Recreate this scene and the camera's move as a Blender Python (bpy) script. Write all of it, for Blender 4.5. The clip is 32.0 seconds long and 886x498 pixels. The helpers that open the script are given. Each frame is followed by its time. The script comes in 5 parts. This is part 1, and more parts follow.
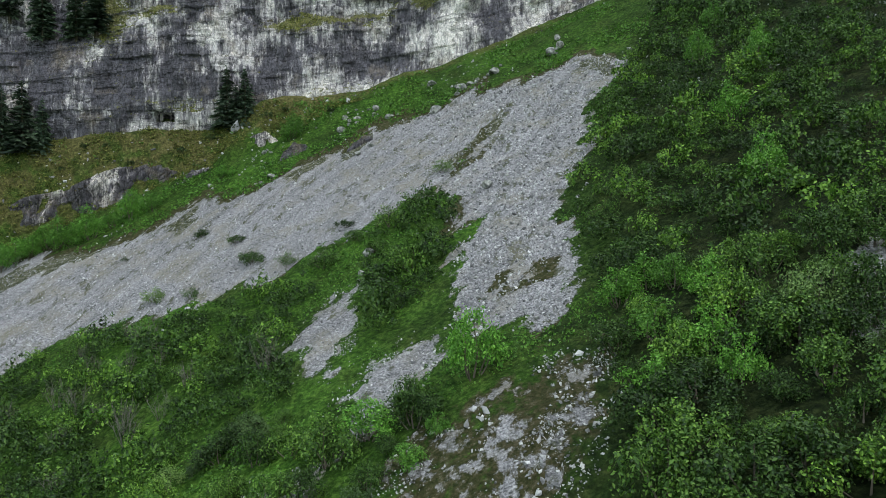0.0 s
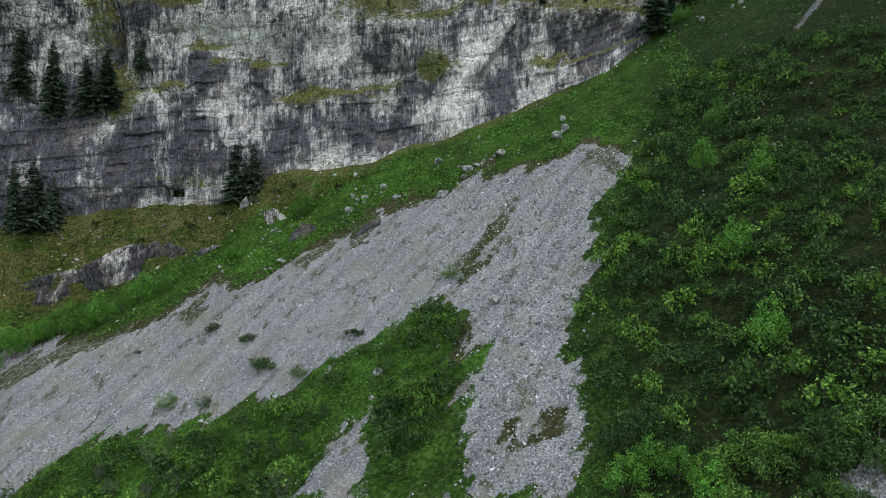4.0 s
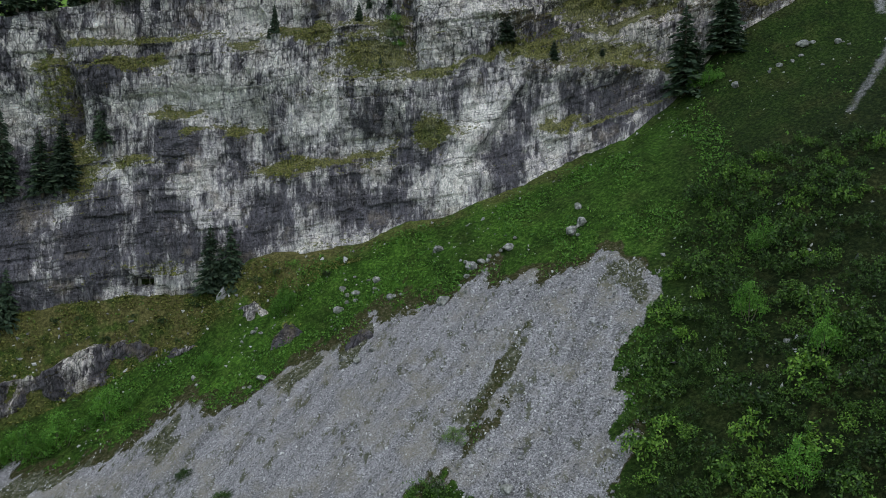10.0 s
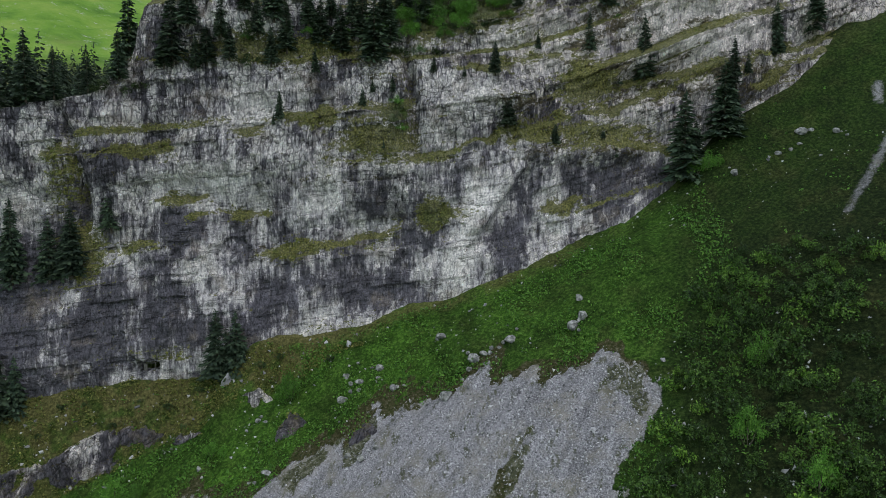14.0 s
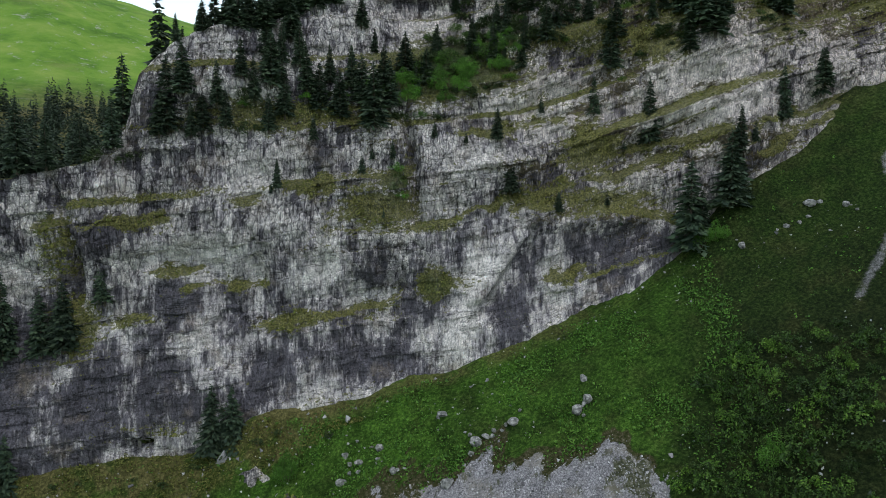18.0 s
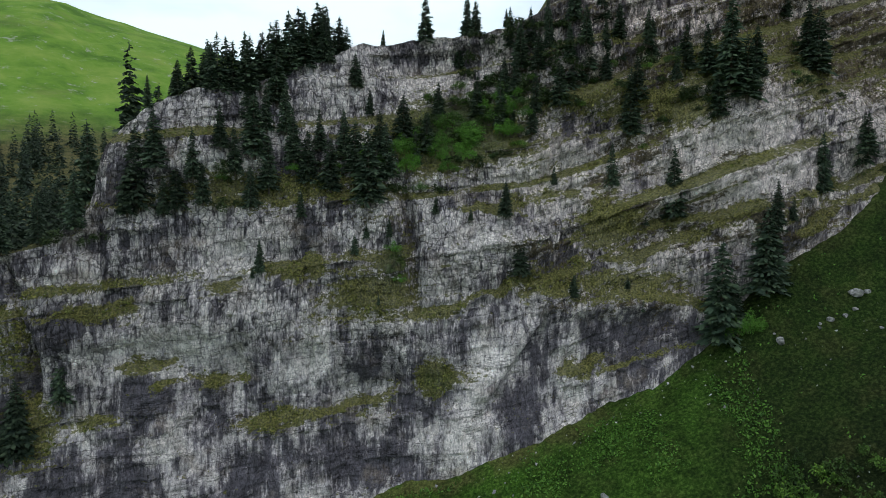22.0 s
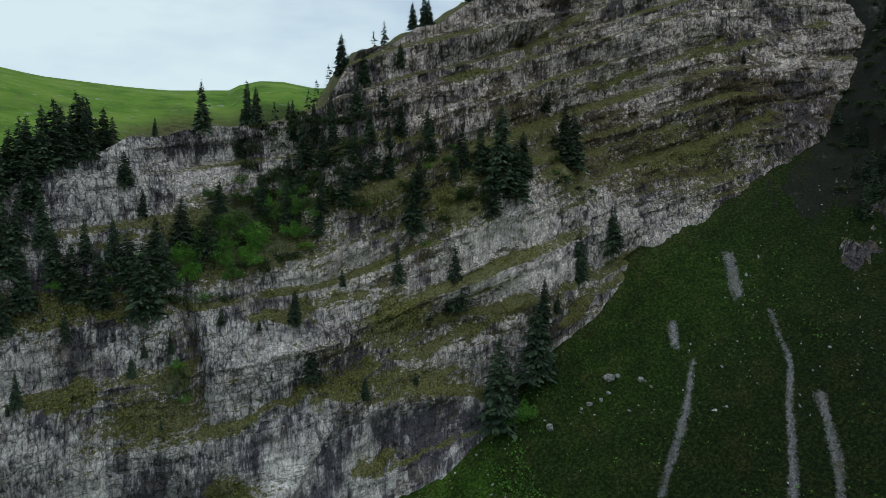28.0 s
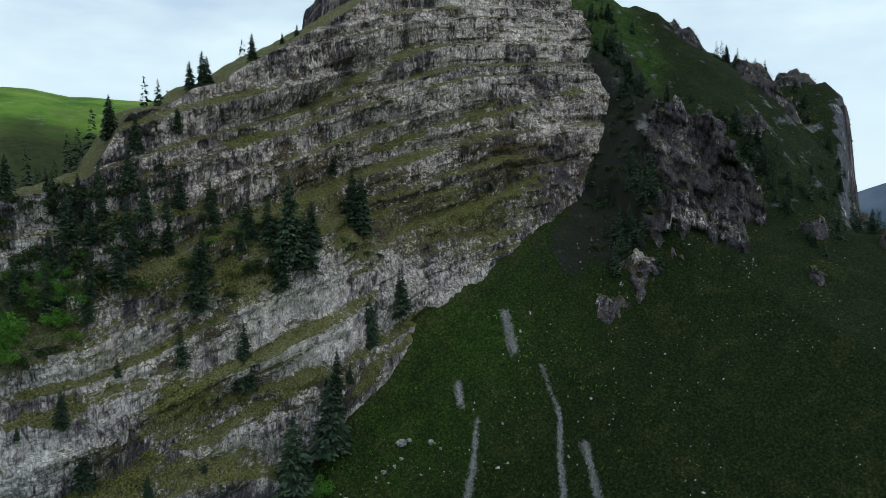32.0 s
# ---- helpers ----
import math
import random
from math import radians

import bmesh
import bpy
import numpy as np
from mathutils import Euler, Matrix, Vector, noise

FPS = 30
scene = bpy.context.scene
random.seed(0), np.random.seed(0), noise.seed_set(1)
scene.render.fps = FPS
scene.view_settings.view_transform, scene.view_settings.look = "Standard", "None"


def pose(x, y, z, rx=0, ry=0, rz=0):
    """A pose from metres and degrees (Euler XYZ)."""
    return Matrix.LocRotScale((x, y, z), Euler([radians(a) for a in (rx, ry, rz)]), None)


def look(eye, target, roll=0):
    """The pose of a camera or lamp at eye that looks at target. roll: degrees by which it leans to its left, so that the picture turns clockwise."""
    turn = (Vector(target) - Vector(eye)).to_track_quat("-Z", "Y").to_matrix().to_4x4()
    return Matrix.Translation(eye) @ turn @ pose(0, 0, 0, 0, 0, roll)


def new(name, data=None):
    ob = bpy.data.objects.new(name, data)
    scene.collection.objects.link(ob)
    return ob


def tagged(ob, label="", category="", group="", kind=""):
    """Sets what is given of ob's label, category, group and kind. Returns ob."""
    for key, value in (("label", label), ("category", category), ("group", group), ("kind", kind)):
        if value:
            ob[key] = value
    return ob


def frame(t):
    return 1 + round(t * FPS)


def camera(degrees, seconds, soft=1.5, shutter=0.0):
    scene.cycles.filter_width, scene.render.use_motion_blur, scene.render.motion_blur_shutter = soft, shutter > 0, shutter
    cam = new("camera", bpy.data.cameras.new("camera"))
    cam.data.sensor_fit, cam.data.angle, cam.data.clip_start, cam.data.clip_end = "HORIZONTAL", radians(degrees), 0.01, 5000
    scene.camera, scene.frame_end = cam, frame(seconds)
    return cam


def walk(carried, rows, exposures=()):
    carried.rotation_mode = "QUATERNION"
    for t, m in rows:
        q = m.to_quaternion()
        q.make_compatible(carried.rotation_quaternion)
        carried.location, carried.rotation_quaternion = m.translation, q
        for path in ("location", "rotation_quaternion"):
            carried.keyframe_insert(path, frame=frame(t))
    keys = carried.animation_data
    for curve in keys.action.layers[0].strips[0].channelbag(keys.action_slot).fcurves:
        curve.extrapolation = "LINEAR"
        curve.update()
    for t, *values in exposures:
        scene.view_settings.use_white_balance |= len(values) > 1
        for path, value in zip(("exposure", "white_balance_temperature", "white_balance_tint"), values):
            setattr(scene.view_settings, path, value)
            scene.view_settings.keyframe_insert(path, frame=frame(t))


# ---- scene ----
cam = camera(64.4, 32.0, 0.35)
SKY, SUN = 1.85, 1.15
METRES, EYE, TILT, LEAN, TURN = 125.0, 40.0, -1.7, 0.0, 0.0
ROWS = [
    (0.0, 0.0, 0.0, 0.0, 0.0, 0.0, -0.0),
    (0.5, 0.0003, -0.0003, 0.0112, 0.05, 0.03, -0.05),
    (1.0, 0.0, -0.0019, 0.0264, 0.07, 0.08, -0.06),
    (1.5, -0.0011, -0.0043, 0.041, 0.11, 0.13, -0.05),
    (2.0, -0.0026, -0.007, 0.0561, 0.13, 0.09, -0.05),
    (2.5, -0.0038, -0.0093, 0.0717, 0.17, 0.02, -0.03),
    (3.0, -0.0046, -0.0109, 0.0873, 0.2, 0.01, -0.03),
    (3.5, -0.0051, -0.0121, 0.1029, 0.22, -0.05, -0.02),
    (4.0, -0.0054, -0.0125, 0.1187, 0.25, -0.12, -0.01),
    (4.5, -0.0053, -0.0126, 0.1342, 0.27, -0.2, -0.02),
    (6.5, -0.0047, 0.0011, 0.1973, 0.18, -4.2, 0.25),
    (7.0, -0.005, 0.0215, 0.2134, 0.17, -4.17, 0.26),
    (7.5, -0.0052, 0.0474, 0.2296, 0.16, -4.1, 0.24),
    (8.0, -0.0057, 0.0763, 0.2469, 0.11, -3.99, 0.23),
    (8.5, -0.0064, 0.0972, 0.2647, -0.06, -3.68, 0.18),
    (9.0, -0.0091, 0.1041, 0.2811, -0.15, -3.56, 0.14),
    (9.5, -0.0106, 0.106, 0.2968, -0.12, -3.59, 0.12),
    (10.0, -0.0121, 0.1066, 0.3121, -0.12, -3.54, 0.1),
    (10.5, -0.0132, 0.1065, 0.3277, -0.13, -3.52, 0.1),
    (11.0, -0.0141, 0.1057, 0.3428, -0.13, -3.5, 0.08),
    (11.5, -0.0137, 0.1053, 0.3581, -0.08, -3.45, 0.07),
    (12.0, -0.0142, 0.1045, 0.3736, -0.09, -3.39, 0.07),
    (12.5, -0.0139, 0.104, 0.3891, -0.06, -3.32, 0.08),
    (13.0, -0.0141, 0.1032, 0.4024, -0.05, -3.24, 0.09),
    (13.5, -0.0144, 0.1027, 0.4161, -0.07, -3.26, 0.07),
    (14.0, -0.0136, 0.1025, 0.4285, -0.01, -3.22, 0.09),
    (14.5, -0.0145, 0.102, 0.4416, -0.04, -3.18, 0.09),
    (16.5, -0.0161, 0.108, 0.4908, -0.08, -3.12, 0.08),
    (17.0, -0.0163, 0.1137, 0.5031, -0.1, -3.08, 0.07),
    (17.5, -0.0167, 0.1208, 0.5155, -0.13, -3.09, 0.06),
    (18.0, -0.0174, 0.13, 0.5282, -0.14, -3.09, 0.04),
    (18.5, -0.0182, 0.1407, 0.5399, -0.18, -3.03, 0.05),
    (19.0, -0.0183, 0.1531, 0.5512, -0.18, -2.93, 0.01),
    (19.5, -0.0192, 0.1664, 0.564, -0.2, -2.88, 0.0),
    (20.0, -0.0202, 0.1803, 0.5764, -0.24, -2.91, 0.0),
    (20.5, -0.0211, 0.1959, 0.5893, -0.26, -2.92, -0.03),
    (21.0, -0.0214, 0.2135, 0.6023, -0.29, -2.96, -0.07),
    (21.5, -0.0219, 0.2314, 0.6163, -0.33, -2.74, -0.08),
    (22.0, -0.0218, 0.2421, 0.6293, -0.26, -2.4, -0.13),
    (22.5, -0.0225, 0.2458, 0.6422, -0.22, -2.43, -0.13),
    (23.0, -0.0233, 0.2465, 0.6545, -0.24, -2.58, -0.12),
    (23.5, -0.0246, 0.2469, 0.6679, -0.26, -2.63, -0.09),
    (24.0, -0.0242, 0.2469, 0.6809, -0.32, -2.69, -0.07),
    (24.5, -0.0224, 0.2462, 0.6929, -2.66, -2.67, 0.05),
    (26.5, -0.0269, 0.2433, 0.7457, -10.61, -3.07, 0.37),
    (27.0, -0.0265, 0.2418, 0.7572, -13.0, -3.08, 0.53),
    (27.5, -0.0275, 0.2412, 0.77, -15.42, -3.17, 0.66),
    (28.0, -0.0281, 0.2403, 0.7834, -17.79, -3.29, 0.76),
    (28.5, -0.0296, 0.2401, 0.7972, -20.19, -3.39, 0.82),
    (29.0, -0.0322, 0.2397, 0.8086, -21.43, -3.38, 0.93),
    (29.5, -0.0306, 0.24, 0.8226, -22.02, -3.52, 0.84),
    (30.0, -0.0316, 0.2407, 0.8338, -25.54, -3.47, 0.96),
    (30.5, -0.0346, 0.2411, 0.8429, -28.72, -3.29, 1.17),
    (31.0, -0.0355, 0.2415, 0.8552, -28.69, -3.14, 1.12),
    (31.5, -0.0321, 0.2408, 0.873, -29.85, -3.3, 0.91),
    (32.0, -0.0363, 0.2412, 0.8832, -35.34, -3.27, 1.25),
]
walk(cam, [(t, pose(0, 0, EYE, TILT, LEAN, TURN) @ pose(METRES * x, METRES * y, METRES * z, 90 + pitch, roll, yaw)) for t, x, y, z, yaw, pitch, roll in ROWS],
     [(0.0, -0.10, 6700, 13), (4.5, -0.36, 6650, 14), (8.0, -0.61, 6600, 16), (14.0, -0.63, 6570, 18), (22.0, -0.85, 6540, 18), (26.0, -1.22, 6500, 15), (28.0, -1.3, 6480, 14), (32.0, -1.13, 6350, 13)])

# ---- sky and light ----
world = bpy.data.worlds.new("overcast_sky")
scene.world = world
world.use_nodes = True
wn, wl = world.node_tree.nodes, world.node_tree.links
wn.clear()
w_out = wn.new("ShaderNodeOutputWorld")
w_bg = wn.new("ShaderNodeBackground")
w_sky = wn.new("ShaderNodeTexSky")
w_sky.sky_type = "NISHITA"
w_sky.sun_disc = False
w_sky.sun_elevation = radians(62)
w_sky.sun_rotation = radians(142)
w_sky.altitude = 1500
w_gain = wn.new("ShaderNodeVectorMath")
w_gain.operation = "SCALE"
w_gain.inputs["Scale"].default_value = 0.16
w_co = wn.new("ShaderNodeTexCoord")
w_map = wn.new("ShaderNodeMapping")
w_map.inputs["Scale"].default_value = (1.6, 1.6, 5.0)
w_noise = wn.new("ShaderNodeTexNoise")
w_noise.inputs["Scale"].default_value = 2.2
w_noise.inputs["Detail"].default_value = 7
w_noise.inputs["Roughness"].default_value = 0.55
w_ramp = wn.new("ShaderNodeValToRGB")
w_ramp.color_ramp.elements[0].position = 0.30
w_ramp.color_ramp.elements[0].color = (0.55, 0.55, 0.55, 1)
w_ramp.color_ramp.elements[1].position = 0.58
w_mix = wn.new("ShaderNodeMixRGB")
w_mix.inputs[2].default_value = (0.88, 1.10, 1.15, 1)
wl.new(w_sky.outputs[0], w_gain.inputs[0])
wl.new(w_co.outputs["Generated"], w_map.inputs[0])
wl.new(w_map.outputs[0], w_noise.inputs[0])
wl.new(w_noise.outputs[0], w_ramp.inputs[0])
wl.new(w_ramp.outputs[0], w_mix.inputs[0])
wl.new(w_gain.outputs[0], w_mix.inputs[1])
wl.new(w_mix.outputs[0], w_bg.inputs[0])
w_bg.inputs[1].default_value = SKY
wl.new(w_bg.outputs[0], w_out.inputs[0])

sun_data = bpy.data.lights.new("sun", "SUN")
sun_data.energy = SUN
sun_data.angle = radians(18)
sun_data.color = (1.0, 0.95, 0.87)
sun = new("sun", sun_data)
sun.matrix_world = look((98, -126, 300), (0, 0, 0))


# ---- noise in arrays ----
def lattice(ix, iy, iz, seed):
    h = (ix * 374761393 + iy * 668265263 + iz * 1274126177 + seed * 974634777) & 0xFFFFFFFF
    h = ((h ^ (h >> 13)) * 1274126177) & 0xFFFFFFFF
    h = ((h ^ (h >> 16)) * 1103515245) & 0xFFFFFFFF
    return ((h ^ (h >> 15)) & 0xFFFFFF) / float(0xFFFFFF)


def vnoise(x, y, z, seed=0):
    """Smooth value noise from -1 to 1."""
    x, y, z = np.broadcast_arrays(np.asarray(x, float), np.asarray(y, float), np.asarray(z, float))
    ix, iy, iz = (np.floor(a).astype(np.int64) for a in (x, y, z))
    fx, fy, fz = x - ix, y - iy, z - iz
    fx, fy, fz = (a * a * (3 - 2 * a) for a in (fx, fy, fz))
    total = 0
    for dx in (0, 1):
        for dy in (0, 1):
            for dz in (0, 1):
                w = (fx if dx else 1 - fx) * (fy if dy else 1 - fy) * (fz if dz else 1 - fz)
                total = total + w * lattice(ix + dx, iy + dy, iz + dz, seed)
    return total * 2 - 1


def fbm(x, y, z, seed=0, octaves=4, gain=0.5):
    total, amp = 0, 1.0
    for o in range(octaves):
        total = total + amp * vnoise(x * 2 ** o, y * 2 ** o, z * 2 ** o, seed + 17 * o)
        amp *= gain
    return total


def smooth(a, b, v):
    k = np.clip((v - a) / (b - a), 0, 1)
    return k * k * (3 - 2 * k)


def line(points, v):
    """A smooth-cornered line through (position, value) pairs."""
    p = np.array(points, float)
    return np.interp(v, p[:, 0], p[:, 1])


def blob(x, y, cx, cy, rx, ry):
    return np.exp(-((x - cx) / rx) ** 2 - ((y - cy) / ry) ** 2)


# ---- plan: cliff foot, rim, cliff face and slope ----
FOOT = [(-160, 49), (-84, 54.5), (-77, 56), (-68, 58), (-57, 59), (-46, 59.3), (-41, 61.5), (-36, 65), (-26, 66), (-16, 68.4), (-8, 71.4), (2.5, 74.9), (14, 78.2), (23, 82.3), (32, 86.4), (41, 93.2),
        (50, 103.8), (56.5, 108.8), (64, 113.2), (71.5, 119), (79, 124.5), (89, 128.2), (99, 134.7), (112, 142), (126, 148.8), (138, 160), (146, 168), (160, 178)]
RIM = [(-160, 98), (-72, 108), (-64, 110), (-58, 117), (-55, 128), (-49, 133.6), (-43, 136), (-37, 135.5), (-30, 139), (-21, 143), (-17, 146),
       (-12, 147), (8, 149.5), (16, 152), (21, 160), (24, 164), (30, 165.6), (36, 169.7), (43, 172), (53, 178.5), (61, 183.5), (72, 189),
       (83, 196), (100, 208), (118, 216), (140, 216), (152, 212), (172, 204)]
LEDGES = (62, 68, 83, 87.5, 98, 106.5, 109, 118, 123.5, 126, 132, 141, 147, 150, 156, 164, 167, 176, 180, 189, 193, 203, 212)


# grassy ledges: (x, height) along each, from west to east
LOW_LEDGES = [[(-72, 98.5), (-58, 99.3), (-50, 100.2)], [(-40, 103.4), (-32, 105.1), (-19, 107.8), (-9, 107.8)], [(-36, 80.3), (-23, 82.3), (-9, 85.6)],
              [(-25, 97.4), (-16, 98.3), (-9, 97.6)], [(-8, 97.5), (3, 101), (12, 103.8), (19, 105.7), (32, 108.6), (44, 113)], [(11, 101.8), (21, 101), (32, 101.1), (43, 99.7)],
              [(-47, 87.9), (-34, 88.9)], [(-53, 90.4), (-44, 91.2)], [(17, 88.5), (24, 90.5)]]
HIGH_LEDGES = [[(-60, 116), (-47, 117.1), (-29, 117.7), (-9, 119)], [(2, 115.2), (20, 118.6)], [(-25, 128), (-10, 129.6)], [(-45, 127.2), (-34, 128.8)],
               [(34, 113.3), (48, 115.6), (67, 119.6), (80, 125)], [(8, 125.2), (31, 130)], [(21, 136.5), (34, 137.6)], [(18, 145.5), (37, 147)], [(39, 158.8), (55, 161.4), (84, 179.6)],
               [(78, 140.4), (115, 152.6)], [(97, 165.4), (144, 177.4)], [(57, 112.2), (77, 121.8)], [(60, 166), (95, 186)], [(75, 158), (112, 172)]]


def bed_shift(x, z):
    """How much higher the beds lie at x than at x = 0: they climb to the east, and less so past the great corner."""
    return np.interp(x, [-200, -8, 12, 104, 200], [-21.0, -1.0, 2.0, 31.0, 41.0])


def ledge_lines(x, z):
    """Setbacks along the grassy ledges, and how grassy each place is."""
    back, grass = 0 * x * z, 0 * x * z
    whole_x = x
    if np.ndim(x) == 2 and x.shape[0] > 1 and (x[0] == x[-1]).all():
        x = x[:1]
    for i, pts in enumerate(LOW_LEDGES + HIGH_LEDGES):
        p = np.array(pts)
        if x.max() < p[0, 0] - 3 or x.min() > p[-1, 0] + 3:
            continue
        zl = np.interp(x, p[:, 0], p[:, 1]) + 0.8 * vnoise(x / 3.5, i, 0.2, 12) + 0.35 * vnoise(x / 1.1, i, 0.7, 13)
        win = smooth(p[0, 0] - 3, p[0, 0] + 2, x) * (1 - smooth(p[-1, 0] - 2, p[-1, 0] + 3, x)) * np.clip(0.75 + 0.6 * vnoise(x / 6, i, 0.4, 14), 0.1, 1)
        back = back + 1.5 * win * (smooth(zl - 0.2, zl + 1.0, z) - smooth(zl + 1.5, zl + 8, z))
        grass = np.maximum(grass, win * (0.62 + 0.5 * vnoise(x / 2.6, i, z / 2.2, 16)) * np.exp(-((z - zl - 0.3) / (1.7 + 1.1 * vnoise(x / 5, i, 0.9, 15))) ** 2))
    for cx, cz, rx, rz, k in ((-3.5, 88.5, 3.2, 3.2, 1.0), (-14, 102.5, 7, 4.6, 0.75), (26, 113, 6, 4.2, 0.85), (30, 104, 13, 2.4, 0.7), (45, 143, 10, 7, 0.7), (63, 143, 6, 9, 0.85), (97, 146, 17, 6, 0.6),
                              (-32, 120, 22, 2.6, 0.8), (0, 129, 11, 6.5, 1.0), (26, 135, 10, 4, 0.7), (40, 134, 6, 4, 0.8), (70, 160, 8, 4, 0.6), (-66, 82, 5, 7, 0.7), (15, 123.5, 7, 2, 0.5), (-68, 94, 5, 8, 0.6)):
        grass = np.maximum(grass, k * blob(whole_x, z, cx, cz, rx, rz))
    return back, grass


def face(x, z):
    """The cliff's smooth form: how far north it stands at x and height z."""
    a, b = x / 100, (z - 100) / 100
    y = 146.02 + 6.94 * a + 20.32 * b - 7.31 * a * a - 1.95 * a * b + 26.99 * b * b
    y = y - 5.5 * blob(x, z, -45, 127, 13, 10) + 9.0 * blob(x, z, -3, 143, 14, 10) - 3.5 * blob(x, z, 50, 141, 9, 8) + 4 * blob(x, z, 68, 146, 10, 9)
    corner = line([(140, 128), (155, 132), (164, 142), (175, 150), (187, 152), (197, 155), (210, 159), (230, 166)], z)
    y = y + 2.2 * np.maximum(x - corner, 0) + 0.0
    # the deep crack, the western gully and the leaning slab
    y = y + 2.6 * np.exp(-((x - np.interp(z, [100, 109, 119], [-6.6, -6.8, -9])) / 1.0) ** 2) * smooth(97, 101, z) * (1 - smooth(118, 123, z))
    y = y + 2.4 * np.exp(-((x - np.interp(z, [86, 95, 107], [-65.6, -65.1, -69.6])) / 1.0) ** 2) * smooth(84, 88, z) * (1 - smooth(106, 110, z))
    slab = x - np.interp(z, [84, 90.7, 97.5, 100], [4.6, 9.0, 14, 15])
    y = y + 2.0 * smooth(-0.3, 0.8, slab) * (1 - smooth(16, 30, slab)) * smooth(80, 85, z) * (1 - smooth(97, 100.5, z)) - 1.3 * np.exp(-((slab + 1.6) / 2.2) ** 2) * smooth(83, 86, z) * (1 - smooth(96, 99, z))
    y = y - 1.4 * blob(x, z, 4, 111, 11, 10)
    y = y + (2.0 + 1.8 * smooth(62, 80, z)) * (1 - smooth(86, 102, z)) * (1 - smooth(-16, 6, x))
    y = y + 3.6 * ((x > -56) & (x < -52.6) & (z > 60.8) & (z < 62.4))
    return y


def stairs(x, z):
    """Walls and setbacks: the leaning face becomes upright bands with ledges between them."""
    s = z - bed_shift(x, z) + 0.9 * vnoise(x / 18, 0.3, z / 40, 5) + 0.15 * vnoise(x / 4, 2.3, z / 30, 6)
    edges = np.array(LEDGES, float)
    k = np.clip(np.searchsorted(edges, s) - 1, 0, len(edges) - 2)
    lo, hi = edges[k], edges[k + 1]
    f = np.clip((s - lo) / (hi - lo), 0, 1)
    lean = 0.2 + 0.54 * np.clip((z - 100) / 100, -0.3, 1.0)
    depth = np.clip(0.45 + 1.1 * vnoise(x / 20, k * 3.7, 0.5, 8), 0, 1) * (0.5 + 0.3 * smooth(105, 140, z))
    fall = smooth(0.0, 0.2, f) * 1.0
    saw = (0.5 - f) - (0.5 - fall) * 1.0
    return (hi - lo) * lean * depth * saw, f, k, s, depth


def relief(x, z, fine=True):
    """Buttresses, beds and joints of the rock face, in metres towards the back."""
    y, f, k, s, _ = stairs(x, z)
    y = y + ledge_lines(x, z)[0]
    y = y + 2.1 * fbm(x / 26, 1.7, z / 40, 21, 2) + 0.9 * fbm(x / 9, 4.1, z / 14, 22, 2)
    jag = s + 0.12 * vnoise(x / 1.7, 0.9, z / 6, 31)
    for pitch, amp, seed in ((3.3, 0.8, 41), (1.4, 0.34, 43)):
        warp = jag / pitch + 0.4 * vnoise(x / 40, 0.0, jag / 7, seed)
        bed = np.floor(warp).astype(np.int64)
        y = y + amp * (lattice(bed, 0 * bed, 0 * bed, seed) - 0.5) * (0.6 + 0.4 * vnoise(x / 12, bed * 1.37, 0.0, seed + 1))
        wide = pitch * 1.5
        col = np.floor(x / wide + 7.3 * lattice(bed, bed, 0 * bed, seed + 2) + 0.5 * vnoise(x / 3, bed * 2.1, z / 3, seed + 3)).astype(np.int64)
        y = y + amp * 0.95 * (lattice(bed, col, 0 * bed, seed + 4) - 0.5)
    tall = np.floor(x / 2.3 + 0.7 * vnoise(x / 5, 1.0, z / 7, 51)).astype(np.int64)
    y = y + 0.7 * (lattice(tall, k, 0 * k, 52) - 0.5) * smooth(0.15, 0.4, f)
    flute = vnoise(x / 0.85, 3.3, s / 9, 55) + 0.6 * vnoise(x / 0.4, 5.3, s / 5, 56)
    y = y + 0.45 * flute * smooth(0.15, 0.35, f) * (0.5 + 0.5 * vnoise(x / 14, 8.8, z / 10, 57))
    y = y + 0.25 * fbm(x / 0.9, 7.7, z / 1.2, 61, 2)
    return y * (1 + 0.55 * smooth(0, 40, x + 0.9 * (z - 110)) * smooth(95, 118, z))


def cliff(x, z):
    calm = 0.3 + 0.7 * smooth(-0.5, 3.5, z - line(FOOT, x))
    return face(x, z) + relief(x, z) * calm


SPUR = [(168, 206, 222), (190, 190, 213), (204, 178, 199), (216, 165, 187), (224, 152, 184), (231, 142, 179), (233, 138, 166), (238, 128, 138)]


def quad(x, y):
    a, b = x / 100, (y - 100) / 100
    return 48.25 + 42.25 * a + 52.51 * b + 9.43 * a * a - 3.78 * a * b + 19.91 * b * b


